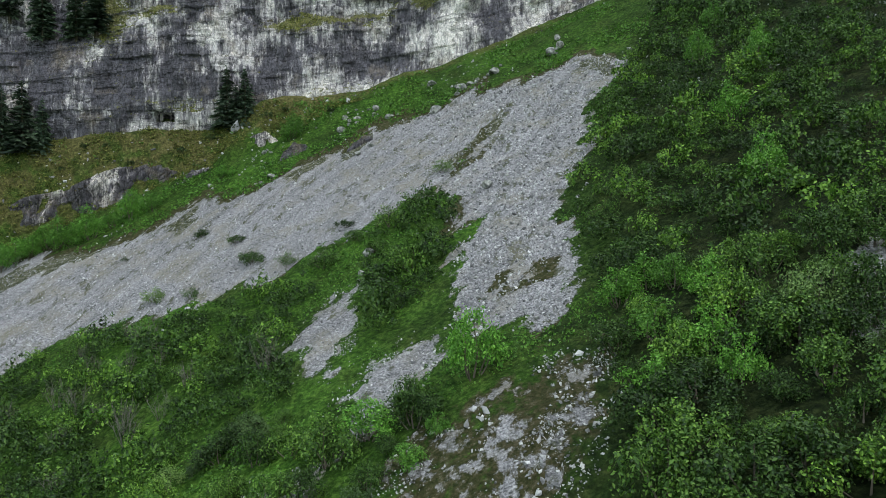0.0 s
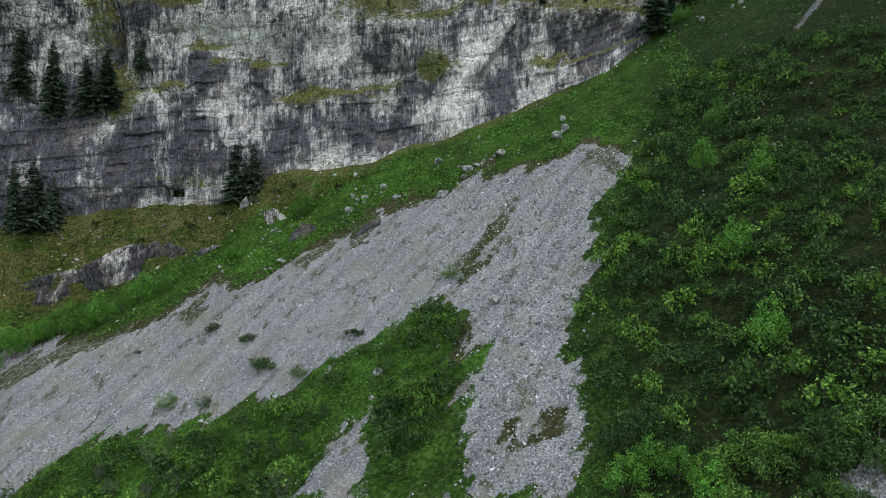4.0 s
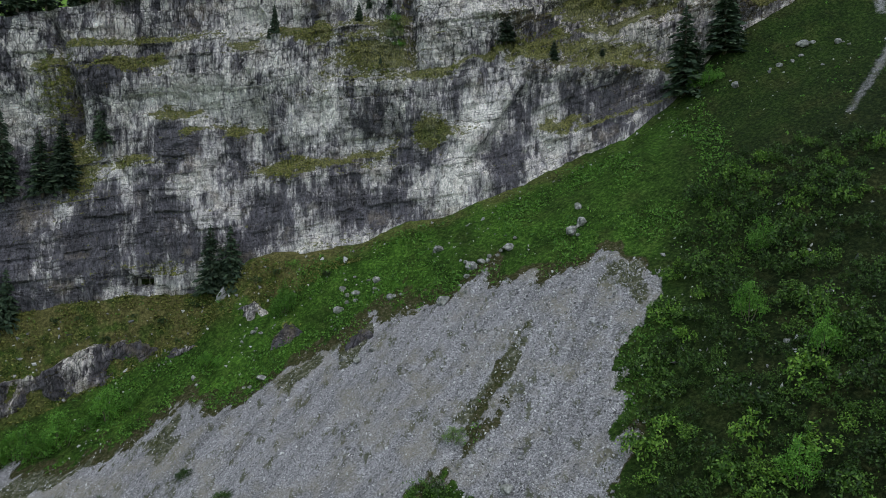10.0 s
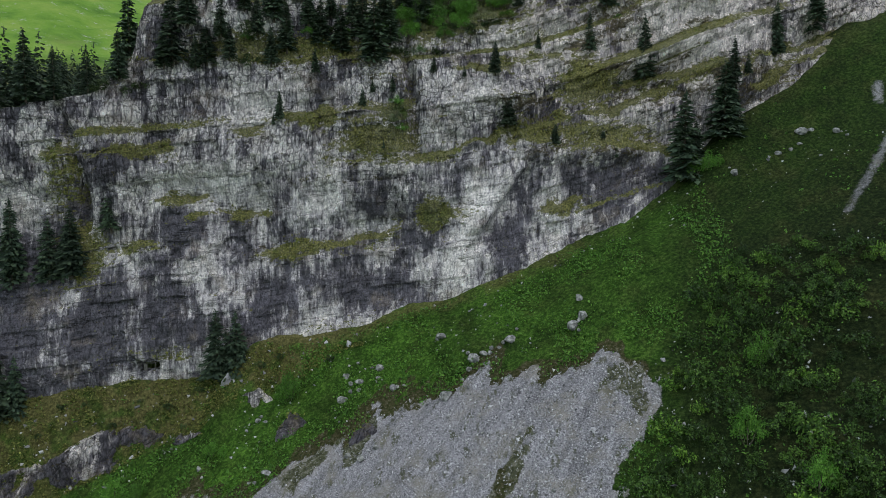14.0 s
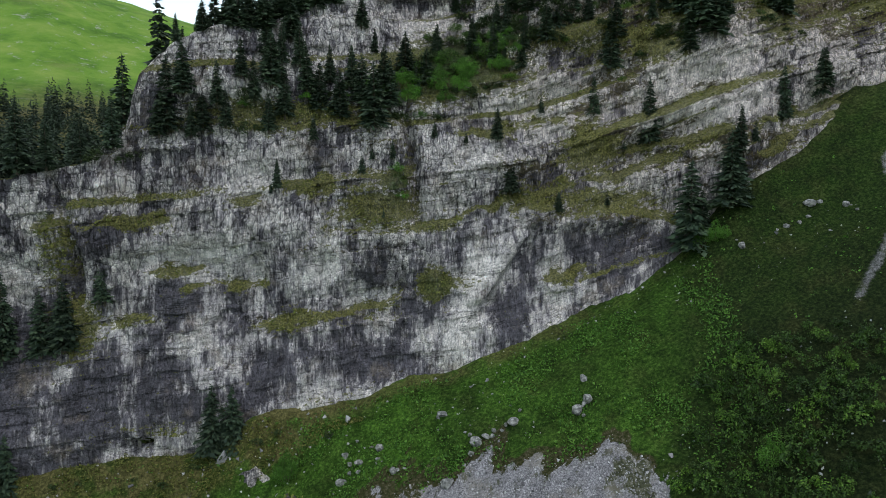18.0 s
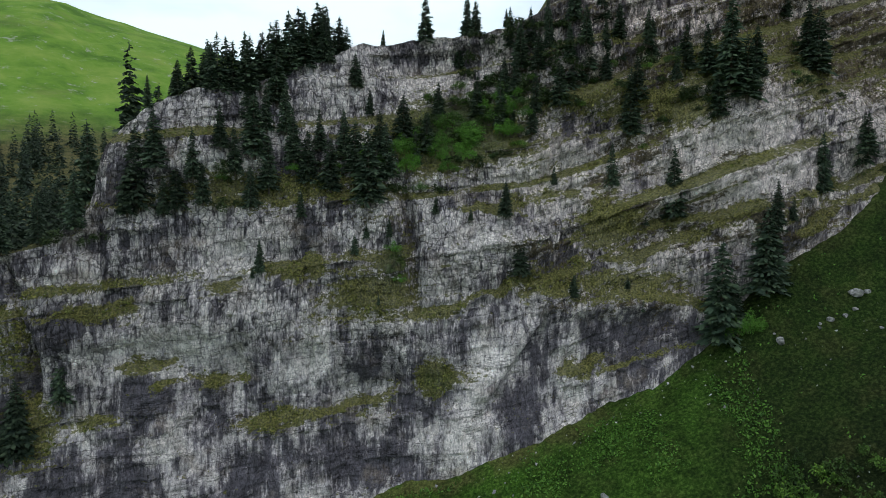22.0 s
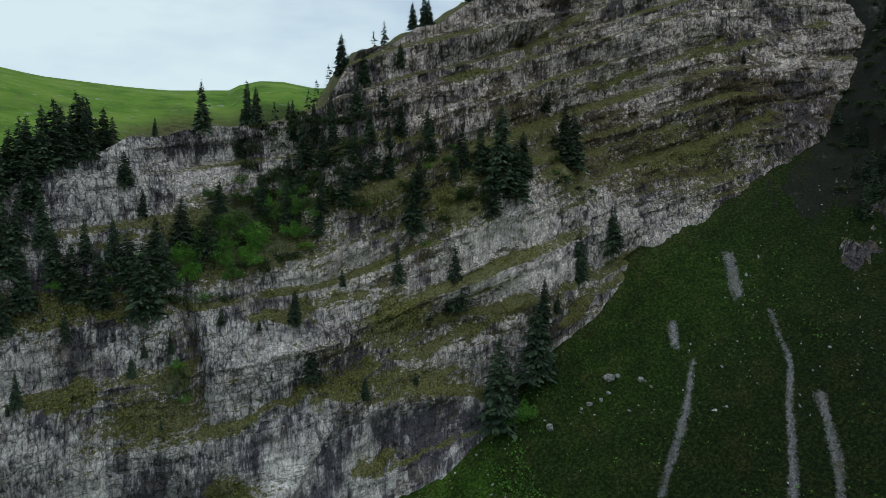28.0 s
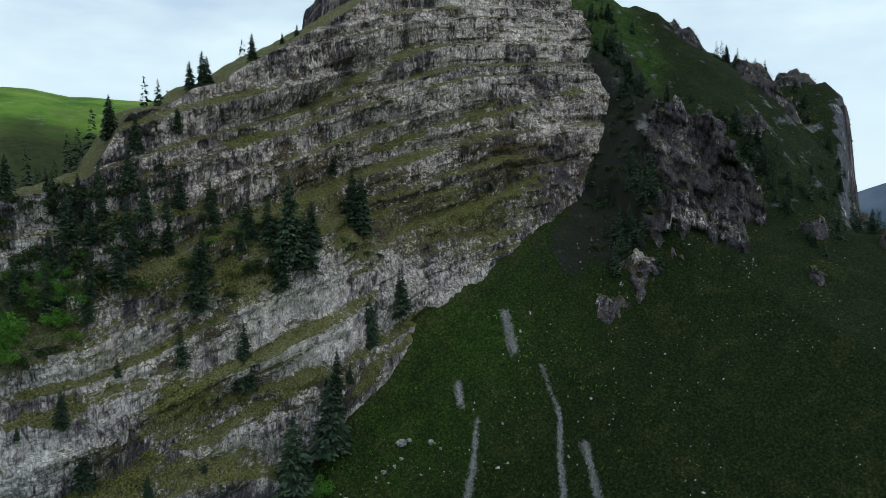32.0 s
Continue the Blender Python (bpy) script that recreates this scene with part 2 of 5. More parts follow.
def ground(x, y):
    x, y = np.broadcast_arrays(np.asarray(x, float), np.asarray(y, float))
    xc, yc = np.clip(x, -120, 135), np.clip(y, 25, 160)
    h = quad(xc, yc) + 0.30 * np.minimum(x - xc, 60) + np.minimum(y - yc, 0) * 0.42
    foot, rim = line(FOOT, x), line(RIM, x)
    yf, yr = face(x, foot), face(x, rim)
    wide = 5.7 + 8.3 * smooth(-30, 20, x)
    step = 5.6 * smooth(-49, -70, x) * smooth(-0.5, 1.5, y - 130.0 - 0.264 * (x + 64.4)) + 2.6 * smooth(-44, -40, x) * smooth(-30, -33, x) * smooth(-0.3, 1.2, y - 133.4 - 0.25 * (x + 37))
    lift = smooth(yf - wide - 0.3, yf - 0.4 * (1 - smooth(-25, 5, x)), y) * (1 - smooth(140, 165, x))
    h = h + step * (1 - lift) + lift * (foot - quad(xc, np.clip(yf, 25, 160))) - 1.1 * blob(x, y, -18, 128, 16, 12)
    near = h
    # back of the mountain: up behind the face, over the rim, on to the far alp
    up = np.clip((y - yf - 6) / np.maximum(yr - yf + 2, 4), 0, 1)
    back = foot - 1 + (rim - foot - 1.5) * up - 0.35 * np.maximum(y - yr - 30, 0) * smooth(30, 90, x)
    az = np.degrees(np.arctan2(x, np.maximum(y, 1.0)))
    dist = np.hypot(x, y)
    top = line([(-90, 230), (-60, 240), (-40, 256), (-33, 268), (-30.2, 275), (-28.3, 279), (-26.7, 279), (-25.8, 274), (-25, 266.5), (-23.4, 269), (-22.3, 263.5), (-20.3, 258.5), (-18.2, 252.5), (-14.5, 238), (-11, 230),
                (-7, 226), (-3.3, 224), (0.8, 225.5), (1.6, 230.5), (3, 234), (4.7, 234), (7, 229), (8.2, 229.5), (14, 228), (30, 220), (60, 190)], az)
    alp = 132 + (top - 132) * smooth(300, 720, dist) * 1.0 + 2 * fbm(x / 160, y / 160, 0.5, 90, 4)
    alp = alp - 0.30 * np.maximum(dist - 760, 0)
    alp = np.maximum(alp, -100)
    mixed = back + (alp - back) * smooth(0, 1, (y - yr - 15) / np.maximum(300 - yr, 60))
    h = np.where(y > yf + 4, np.where(up < 1, back, mixed), h)
    east = smooth(140, 158, x)
    ridge = np.full(x.shape, -400.0)
    for (x0, y0, z0), (x1, y1, z1) in zip(SPUR, SPUR[1:]):
        k = np.clip(((x - x0) * (x1 - x0) + (y - y0) * (y1 - y0)) / ((x1 - x0) ** 2 + (y1 - y0) ** 2), 0, 1)
        d = np.hypot(x - x0 - k * (x1 - x0), y - y0 - k * (y1 - y0))
        ridge = np.maximum(ridge, z0 + k * (z1 - z0) - (0.95 if x1 < 232 else 2.0) * d)
    ridge = ridge + 3.0 * fbm(x / 30, y / 30, 3.1, 95, 3)
    spare = np.maximum(ridge - foot - 0.5, 0) * smooth(114, 122, x) * (1 - smooth(145, 154, x)) * smooth(yf - 26, yf - 10, y)
    ridge = ridge - spare
    low = np.where(y > 170, near - 0.4 * (y - 170), near)
    h = h * (1 - east) + low * east
    h = np.maximum(h, np.where(x > 128, ridge, -400))
    h = np.maximum(h, -110 + 10 * fbm(x / 400, y / 400, 0.1, 97, 3))
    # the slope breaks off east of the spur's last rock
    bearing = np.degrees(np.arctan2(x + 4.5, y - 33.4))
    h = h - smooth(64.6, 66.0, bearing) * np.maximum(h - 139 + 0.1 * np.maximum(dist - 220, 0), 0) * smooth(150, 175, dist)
    core = (1 - smooth(180, 400, dist))
    h = h + core * (0.95 * fbm(x / 16, y / 16, 0.2, 71, 2) + 0.12 * fbm(x / 1.5, y / 1.5, 0.4, 73, 2))
    return h


# ---- materials ----
def material(name, rough=0.9):
    m = bpy.data.materials.new(name)
    m.use_nodes = True
    nodes, links = m.node_tree.nodes, m.node_tree.links
    b = nodes["Principled BSDF"]
    b.inputs["Roughness"].default_value = rough
    b.inputs["Specular IOR Level"].default_value = 0.25
    return m, nodes, links, b


def tex_noise(nodes, links, scale, detail=5, stretch=None, rough=0.55):
    co = nodes.new("ShaderNodeNewGeometry")
    n = nodes.new("ShaderNodeTexNoise")
    n.inputs["Scale"].default_value = scale
    n.inputs["Detail"].default_value = detail
    n.inputs["Roughness"].default_value = rough
    if stretch:
        mp = nodes.new("ShaderNodeMapping")
        mp.inputs["Scale"].default_value = stretch
        links.new(co.outputs["Position"], mp.inputs[0])
        links.new(mp.outputs[0], n.inputs["Vector"])
    else:
        links.new(co.outputs["Position"], n.inputs["Vector"])
    return n.outputs[0]


def ramp(nodes, links, source, *stops):
    r = nodes.new("ShaderNodeValToRGB")
    e = r.color_ramp.elements
    while len(e) < len(stops):
        e.new(0.5)
    for el, (p, c) in zip(e, stops):
        el.position = p
        el.color = (*c, 1) if isinstance(c, tuple) else (c, c, c, 1)
    links.new(source, r.inputs[0])
    return r.outputs[0]


def mix(nodes, links, factor, a, b, mode="MIX"):
    n = nodes.new("ShaderNodeMixRGB")
    n.blend_type = mode
    for slot, v in ((0, factor), (1, a), (2, b)):
        if isinstance(v, (int, float)):
            n.inputs[slot].default_value = v if slot == 0 else (v, v, v, 1)
        elif isinstance(v, tuple):
            n.inputs[slot].default_value = (*v, 1)
        else:
            links.new(v, n.inputs[slot])
    return n.outputs[0]


def maths(nodes, links, op, a, b=0.0):
    n = nodes.new("ShaderNodeMath")
    n.operation = op
    for slot, v in ((0, a), (1, b)):
        if isinstance(v, (int, float)):
            n.inputs[slot].default_value = v
        else:
            links.new(v, n.inputs[slot])
    return n.outputs[0]


def bump(nodes, links, b, source, strength=0.5, distance=0.1):
    n = nodes.new("ShaderNodeBump")
    n.inputs["Strength"].default_value = strength
    n.inputs["Distance"].default_value = distance
    links.new(source, n.inputs["Height"])
    links.new(n.outputs[0], b.inputs["Normal"])


def attribute(nodes, name):
    n = nodes.new("ShaderNodeAttribute")
    n.attribute_name = name
    return n.outputs["Fac"]


def bed_space(n, l, along, up):
    """Texture space that follows the beds: x along the wall, z counted in beds."""
    co = n.new("ShaderNodeSeparateXYZ")
    l.new(n.new("ShaderNodeNewGeometry").outputs["Position"], co.inputs[0])
    out = n.new("ShaderNodeCombineXYZ")
    l.new(maths(n, l, "MULTIPLY", co.outputs[0], along), out.inputs[0])
    l.new(maths(n, l, "MULTIPLY", co.outputs[1], along), out.inputs[1])
    l.new(maths(n, l, "MULTIPLY", attribute(n, "bed"), up), out.inputs[2])
    t = n.new("ShaderNodeTexNoise")
    t.inputs["Scale"].default_value = 1.0
    t.inputs["Detail"].default_value = 4
    t.inputs["Roughness"].default_value = 0.6
    l.new(out.outputs[0], t.inputs["Vector"])
    return t.outputs[0]


def rock_vector(n, l, along, deep, up, marked):
    """Position stretched along the wall, into it and up the beds."""
    co = n.new("ShaderNodeSeparateXYZ")
    l.new(n.new("ShaderNodeNewGeometry").outputs["Position"], co.inputs[0])
    out = n.new("ShaderNodeCombineXYZ")
    for slot, (v, k) in enumerate(((co.outputs[0], along), (co.outputs[1], deep), (attribute(n, "bed") if marked else co.outputs[2], up))):
        l.new(maths(n, l, "MULTIPLY", v, k), out.inputs[slot])
    return out.outputs[0]


def vector_noise(n, l, vector, detail, rough, distort=0.0):
    t = n.new("ShaderNodeTexNoise")
    t.inputs["Scale"].default_value = 1.0
    t.inputs["Detail"].default_value = detail
    t.inputs["Roughness"].default_value = rough
    t.inputs["Distortion"].default_value = distort
    l.new(vector, t.inputs["Vector"])
    return t


def joints(n, l, along, up, marked):
    """Irregular joint blocks: a random value for each, and the distance to the cracks between them."""
    v = rock_vector(n, l, along, along * 0.8, up, marked)
    bend = vector_noise(n, l, v, 4, 0.6)
    add = n.new("ShaderNodeVectorMath")
    add.operation = "MULTIPLY_ADD"
    l.new(bend.outputs["Color"], add.inputs[0])
    add.inputs[1].default_value = (0.9, 0.9, 0.9)
    l.new(v, add.inputs[2])
    out = []
    for feature in ("F1", "DISTANCE_TO_EDGE"):
        t = n.new("ShaderNodeTexVoronoi")
        t.feature = feature
        t.inputs["Scale"].default_value = 1.0
        l.new(add.outputs[0], t.inputs["Vector"])
        out.append(t.outputs["Color"] if feature == "F1" else t.outputs["Distance"])
    single = n.new("ShaderNodeSeparateXYZ")
    l.new(out[0], single.inputs[0])
    return single.outputs[0], out[1]


def centred(n, l, v, k):
    return maths(n, l, "MULTIPLY", maths(n, l, "SUBTRACT", v, 0.5), k)


def rock_colour(n, l, marked=False):
    """Limestone: dark slate weathering with pale dripping washes, smooth below, fluted and jointed above, with ochre stains and turf in the cracks."""
    rugged = attribute(n, "rugged") if marked else 0.7
    flute = vector_noise(n, l, rock_vector(n, l, 2.0, 1.3, 0.42, marked), 8, 0.70, 0.3).outputs[0]
    drip = vector_noise(n, l, rock_vector(n, l, 1.15, 0.9, 0.10, marked), 9, 0.70, 0.15).outputs[0]
    tone = vector_noise(n, l, rock_vector(n, l, 0.17, 0.15, 0.075, marked), 8, 0.58, 0.3).outputs[0]
    shade = vector_noise(n, l, rock_vector(n, l, 0.45, 0.45, 0.28, marked), 8, 0.66).outputs[0]
    grain = vector_noise(n, l, rock_vector(n, l, 2.8, 2.8, 1.9, marked), 9, 0.75).outputs[0]
    chip, crack = joints(n, l, 0.7, 0.42, marked)
    slab, gap = joints(n, l, 0.16, 0.20, marked)
    wash = maths(n, l, "ADD", tone, centred(n, l, drip, 0.8))
    wash = maths(n, l, "ADD", wash, centred(n, l, slab, 0.13))
    wash = maths(n, l, "ADD", wash, maths(n, l, "MULTIPLY", rugged, maths(n, l, "ADD", centred(n, l, flute, 0.45), centred(n, l, chip, 0.12))))
    if marked:
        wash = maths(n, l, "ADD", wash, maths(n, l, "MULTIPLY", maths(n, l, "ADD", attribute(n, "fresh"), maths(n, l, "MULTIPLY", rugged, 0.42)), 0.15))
        # darkens for weathered rock and for painted shade alike
        wash = maths(n, l, "SUBTRACT", wash, maths(n, l, "MULTIPLY", attribute(n, "lichen_shade"), 0.17))
        wash = maths(n, l, "ADD", wash, centred(n, l, bed_space(n, l, 0.04, 0.22), 0.35))
    else:
        # slope rock: the spur's cloud shade is built into this darker tone
        wash = maths(n, l, "SUBTRACT", wash, 0.22)
    base = ramp(n, l, wash, (0.36, (0.11, 0.108, 0.128)), (0.445, (0.185, 0.18, 0.20)), (0.48, (0.33, 0.32, 0.332)), (0.53, (0.495, 0.486, 0.495)), (0.64, (0.75, 0.735, 0.71)))
    base = mix(n, l, 1.0, base, ramp(n, l, shade, (0.36, 0.66), (0.5, 0.98), (0.64, 1.22)), "MULTIPLY")
    base = mix(n, l, 1.0, base, ramp(n, l, grain, (0.36, 0.42), (0.5, 0.97), (0.62, 1.26)), "MULTIPLY")
    base = mix(n, l, rugged, mix(n, l, 1.0, base, ramp(n, l, flute, (0.36, 0.50), (0.45, 0.98), (0.60, 1.10)), "MULTIPLY"), mix(n, l, 1.0, base, ramp(n, l, flute, (0.36, 0.34), (0.46, 0.95), (0.60, 1.18)), "MULTIPLY"))
    base = mix(n, l, 1.0, base, mix(n, l, rugged, 1.0, ramp(n, l, crack, (0.0, 0.28), (0.05, 0.8), (0.10, 1.0))), "MULTIPLY")
    base = mix(n, l, 1.0, base, ramp(n, l, gap, (0.0, 0.75), (0.01, 0.92), (0.02, 1.0)), "MULTIPLY")
    ochre = tex_noise(n, l, 1.0, 7, (0.14, 0.2, 0.16), 0.68)
    base = mix(n, l, ramp(n, l, ochre, (0.55, 0.0), (0.68, 0.4)), base, mix(n, l, 1.0, (0.38, 0.31, 0.22), ramp(n, l, grain, (0.36, 0.4), (0.6, 1.1)), "MULTIPLY"))
    if marked:
        seam = bed_space(n, l, 0.05, 0.6)
        base = mix(n, l, 1.0, base, ramp(n, l, seam, (0.440, 1.0), (0.45, 0.2), (0.460, 1.0)), "MULTIPLY")
        seam = bed_space(n, l, 0.15, 2.0)
        base = mix(n, l, 1.0, base, ramp(n, l, seam, (0.560, 1.0), (0.575, 0.45), (0.590, 1.0)), "MULTIPLY")
        turf = maths(n, l, "ADD", tex_noise(n, l, 0.9, 12, (1, 1, 1.5), 0.8), centred(n, l, bed_space(n, l, 0.12, 0.5), 0.55))
        turf = maths(n, l, "ADD", turf, maths(n, l, "MULTIPLY", maths(n, l, "SUBTRACT", attribute(n, "warm"), 1.35), 0.13))
        turf = maths(n, l, "ADD", turf, maths(n, l, "MULTIPLY", attribute(n, "turfy"), 0.13))
        earth = ramp(n, l, tex_noise(n, l, 2.4, 9, None, 0.7), (0.36, (0.022, 0.020, 0.009)), (0.5, (0.078, 0.066, 0.034)), (0.64, (0.18, 0.155, 0.08)))
        base = mix(n, l, ramp(n, l, turf, (0.50, 0.0), (0.525, 0.9)), base, earth)
        base = mix(n, l, 1.0, base, mix(n, l, attribute(n, "warm"), (1.05, 1.0, 1.01), (1.15, 0.985, 0.95)), "MULTIPLY")
    height = maths(n, l, "MULTIPLY", maths(n, l, "ADD", maths(n, l, "MULTIPLY", flute, 1.2), ramp(n, l, crack, (0.0, 0.0), (0.12, 0.25))), maths(n, l, "ADD", maths(n, l, "MULTIPLY", rugged, 0.9), 0.22))
    height = maths(n, l, "ADD", height, maths(n, l, "MULTIPLY", grain, 0.4))
    return base, maths(n, l, "ADD", height, ramp(n, l, gap, (0.0, 0.0), (0.03, 0.12)))


def grass_colour(n, l, dry=0.35):
    fine = tex_noise(n, l, 2.0, 10, None, 0.75)
    # near black: holds the eastern slope's shade as well as its deeper green
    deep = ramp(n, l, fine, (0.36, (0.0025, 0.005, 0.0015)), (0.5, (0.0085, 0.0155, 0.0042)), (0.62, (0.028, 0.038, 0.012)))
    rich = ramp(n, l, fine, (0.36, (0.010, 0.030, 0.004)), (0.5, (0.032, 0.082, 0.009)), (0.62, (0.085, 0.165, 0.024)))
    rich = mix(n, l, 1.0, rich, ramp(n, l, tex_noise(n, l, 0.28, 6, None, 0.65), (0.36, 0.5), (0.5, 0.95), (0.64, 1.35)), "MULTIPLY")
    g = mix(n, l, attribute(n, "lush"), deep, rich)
    patch = tex_noise(n, l, 0.2, 7, None, 0.62)
    at = maths(n, l, "MAXIMUM", ramp(n, l, patch, (0.5, 0.0), (0.66, dry)), maths(n, l, "MULTIPLY", attribute(n, "dry"), ramp(n, l, patch, (0.42, 0.25), (0.52, 0.95))))
    return mix(n, l, at, g, ramp(n, l, fine, (0.36, (0.024, 0.023, 0.009)), (0.5, (0.080, 0.072, 0.026)), (0.64, (0.18, 0.155, 0.065))))


rock, n, l, b = material("limestone", 0.92)
col, rock_height = rock_colour(n, l, True)
geo = n.new("ShaderNodeNewGeometry")
sep = n.new("ShaderNodeSeparateXYZ")
l.new(geo.outputs["Normal"], sep.inputs[0])
moss = maths(n, l, "ADD", maths(n, l, "ADD", maths(n, l, "ADD", maths(n, l, "MULTIPLY", sep.outputs[2], 0.45), maths(n, l, "MULTIPLY", attribute(n, "turfy"), 0.25)), maths(n, l, "MULTIPLY", attribute(n, "ledge"), 1.08)), maths(n, l, "MULTIPLY", maths(n, l, "SUBTRACT", tex_noise(n, l, 1.0, 12, (1, 1, 1.6), 0.8), 0.5), 2.7))
grassy = ramp(n, l, moss, (0.50, 0.0), (0.54, 0.92))
tint = grass_colour(n, l, 0.9)
l.new(mix(n, l, grassy, col, mix(n, l, mix(n, l, attribute(n, "lush"), 0.85, 0.0), tint, ramp(n, l, tex_noise(n, l, 3.0, 7), (0.36, (0.045, 0.048, 0.010)), (0.5, (0.150, 0.150, 0.036)), (0.64, (0.30, 0.275, 0.09))))), b.inputs["Base Color"])
bump(n, l, b, rock_height, 1.0, 1.1)

boulder_rock, n, l, b = material("boulder_limestone", 0.92)
stone_base = ramp(n, l, tex_noise(n, l, 2.0, 8), (0.36, (0.09, 0.09, 0.088)), (0.5, (0.20, 0.196, 0.19)), (0.64, (0.37, 0.36, 0.345)))
l.new(mix(n, l, ramp(n, l, tex_noise(n, l, 0.9, 5), (0.52, 0.0), (0.66, 0.6)), stone_base, (0.10, 0.105, 0.08)), b.inputs["Base Color"])
bump(n, l, b, tex_noise(n, l, 3.0, 8), 0.8, 0.2)

pebbles, n, l, b = material("scree_stone", 0.95)
isl = n.new("ShaderNodeNewGeometry").outputs["Random Per Island"]
per = ramp(n, l, isl, (0.0, (0.09, 0.087, 0.092)), (0.5, (0.275, 0.265, 0.275)), (1.0, (0.52, 0.50, 0.51)))
l.new(mix(n, l, 0.5, per, mix(n, l, 1.0, per, ramp(n, l, tex_noise(n, l, 4.0, 5), (0.3, 0.5), (0.7, 1.4)), "MULTIPLY")), b.inputs["Base Color"])

slope, n, l, b = material("slope", 0.95)
b.inputs["Specular IOR Level"].default_value = 0.1
vor = n.new("ShaderNodeTexVoronoi")
vor.inputs["Scale"].default_value = 4.5
l.new(n.new("ShaderNodeNewGeometry").outputs["Position"], vor.inputs["Vector"])
gravel = ramp(n, l, tex_noise(n, l, 5.0, 8, None, 0.7), (0.36, (0.075, 0.071, 0.078)), (0.5, (0.215, 0.205, 0.219)), (0.64, (0.39, 0.37, 0.39)))
gravel = mix(n, l, 0.6, gravel, mix(n, l, 1.0, gravel, ramp(n, l, vor.outputs["Color"], (0.1, 0.55), (0.9, 1.35)), "MULTIPLY"))
turned = n.new("ShaderNodeVectorRotate")
turned.rotation_type = "Z_AXIS"
turned.inputs["Angle"].default_value = radians(39)
l.new(n.new("ShaderNodeNewGeometry").outputs["Position"], turned.inputs["Vector"])
scaled = n.new("ShaderNodeVectorMath")
scaled.operation = "MULTIPLY"
scaled.inputs[1].default_value = (0.55, 0.07, 0.07)
l.new(turned.outputs[0], scaled.inputs[0])
runs = vector_noise(n, l, scaled.outputs[0], 9, 0.68).outputs[0]
gravel = mix(n, l, 1.0, gravel, ramp(n, l, runs, (0.38, 0.72), (0.5, 1.0), (0.62, 1.2)), "MULTIPLY")
gravel = mix(n, l, ramp(n, l, tex_noise(n, l, 0.4, 9, (1.3, 0.7, 0.7), 0.7), (0.56, 0.0), (0.61, 0.8)), gravel, (0.05, 0.055, 0.024))
gravel = mix(n, l, ramp(n, l, tex_noise(n, l, 0.22, 7), (0.48, 0.0), (0.68, 0.6)), gravel, (0.21, 0.185, 0.145))
soil = ramp(n, l, tex_noise(n, l, 2.2, 10, None, 0.75), (0.38, (0.012, 0.014, 0.005)), (0.48, (0.034, 0.032, 0.013)), (0.56, (0.06, 0.048, 0.026)), (0.66, (0.15, 0.13, 0.10)))
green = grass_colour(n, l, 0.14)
rough_edge = maths(n, l, "MULTIPLY", maths(n, l, "SUBTRACT", tex_noise(n, l, 0.5, 10, (1.25, 0.8, 0.8), 0.7), 0.5), 2.0)
scree_at = ramp(n, l, maths(n, l, "ADD", attribute(n, "scree"), rough_edge), (0.46, 0.0), (0.56, 1.0))
stony_edge = maths(n, l, "MULTIPLY", maths(n, l, "SUBTRACT", tex_noise(n, l, 1.6, 10, None, 0.8), 0.5), 2.2)
scree_at = maths(n, l, "MAXIMUM", scree_at, maths(n, l, "MULTIPLY", ramp(n, l, maths(n, l, "ADD", attribute(n, "rill"), stony_edge), (0.55, 0.0), (1.0, 0.75)), ramp(n, l, attribute(n, "rill"), (0.15, 0.0), (0.5, 1.0))))
moss_at = ramp(n, l, maths(n, l, "ADD", attribute(n, "moss"), rough_edge), (0.5, 0.0), (0.62, 0.9))
soil_at = ramp(n, l, maths(n, l, "ADD", attribute(n, "soil"), rough_edge), (0.46, 0.0), (0.62, 0.9))
# brighter than the near grass: the alp's sunshine is put into the colour
sunlit_pasture = ramp(n, l, tex_noise(n, l, 0.035, 9, None, 0.65), (0.36, (0.058, 0.125, 0.016)), (0.5, (0.105, 0.20, 0.024)), (0.66, (0.17, 0.245, 0.045)))
sunlit_pasture = mix(n, l, ramp(n, l, tex_noise(n, l, 0.011, 8, None, 0.68), (0.54, 0.0), (0.66, 0.6)), sunlit_pasture, (0.15, 0.145, 0.055))
sunlit_pasture = mix(n, l, ramp(n, l, tex_noise(n, l, 0.12, 9, None, 0.8), (0.585, 0.0), (0.62, 0.7)), sunlit_pasture, (0.30, 0.29, 0.26))
far = attribute(n, "far")
green = mix(n, l, far, green, sunlit_pasture)
sep = n.new("ShaderNodeSeparateXYZ")
l.new(n.new("ShaderNodeNewGeometry").outputs["Normal"], sep.inputs[0])
steep = maths(n, l, "ADD", sep.outputs[2], maths(n, l, "MULTIPLY", maths(n, l, "SUBTRACT", tex_noise(n, l, 0.25, 7), 0.5), 0.9))
crag_at = maths(n, l, "MULTIPLY", ramp(n, l, steep, (0.54, 1.0), (0.62, 0.0)), attribute(n, "crag"))
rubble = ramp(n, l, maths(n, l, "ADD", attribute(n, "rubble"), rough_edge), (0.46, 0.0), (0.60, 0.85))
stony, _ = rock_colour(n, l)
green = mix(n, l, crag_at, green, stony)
# gully rubble mixed almost black, the gully's shade put into its colour
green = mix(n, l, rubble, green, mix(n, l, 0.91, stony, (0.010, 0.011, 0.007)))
turf = ramp(n, l, tex_noise(n, l, 1.4, 9, None, 0.72), (0.38, (0.016, 0.02, 0.006)), (0.5, (0.045, 0.05, 0.016)), (0.62, (0.16, 0.15, 0.12)))
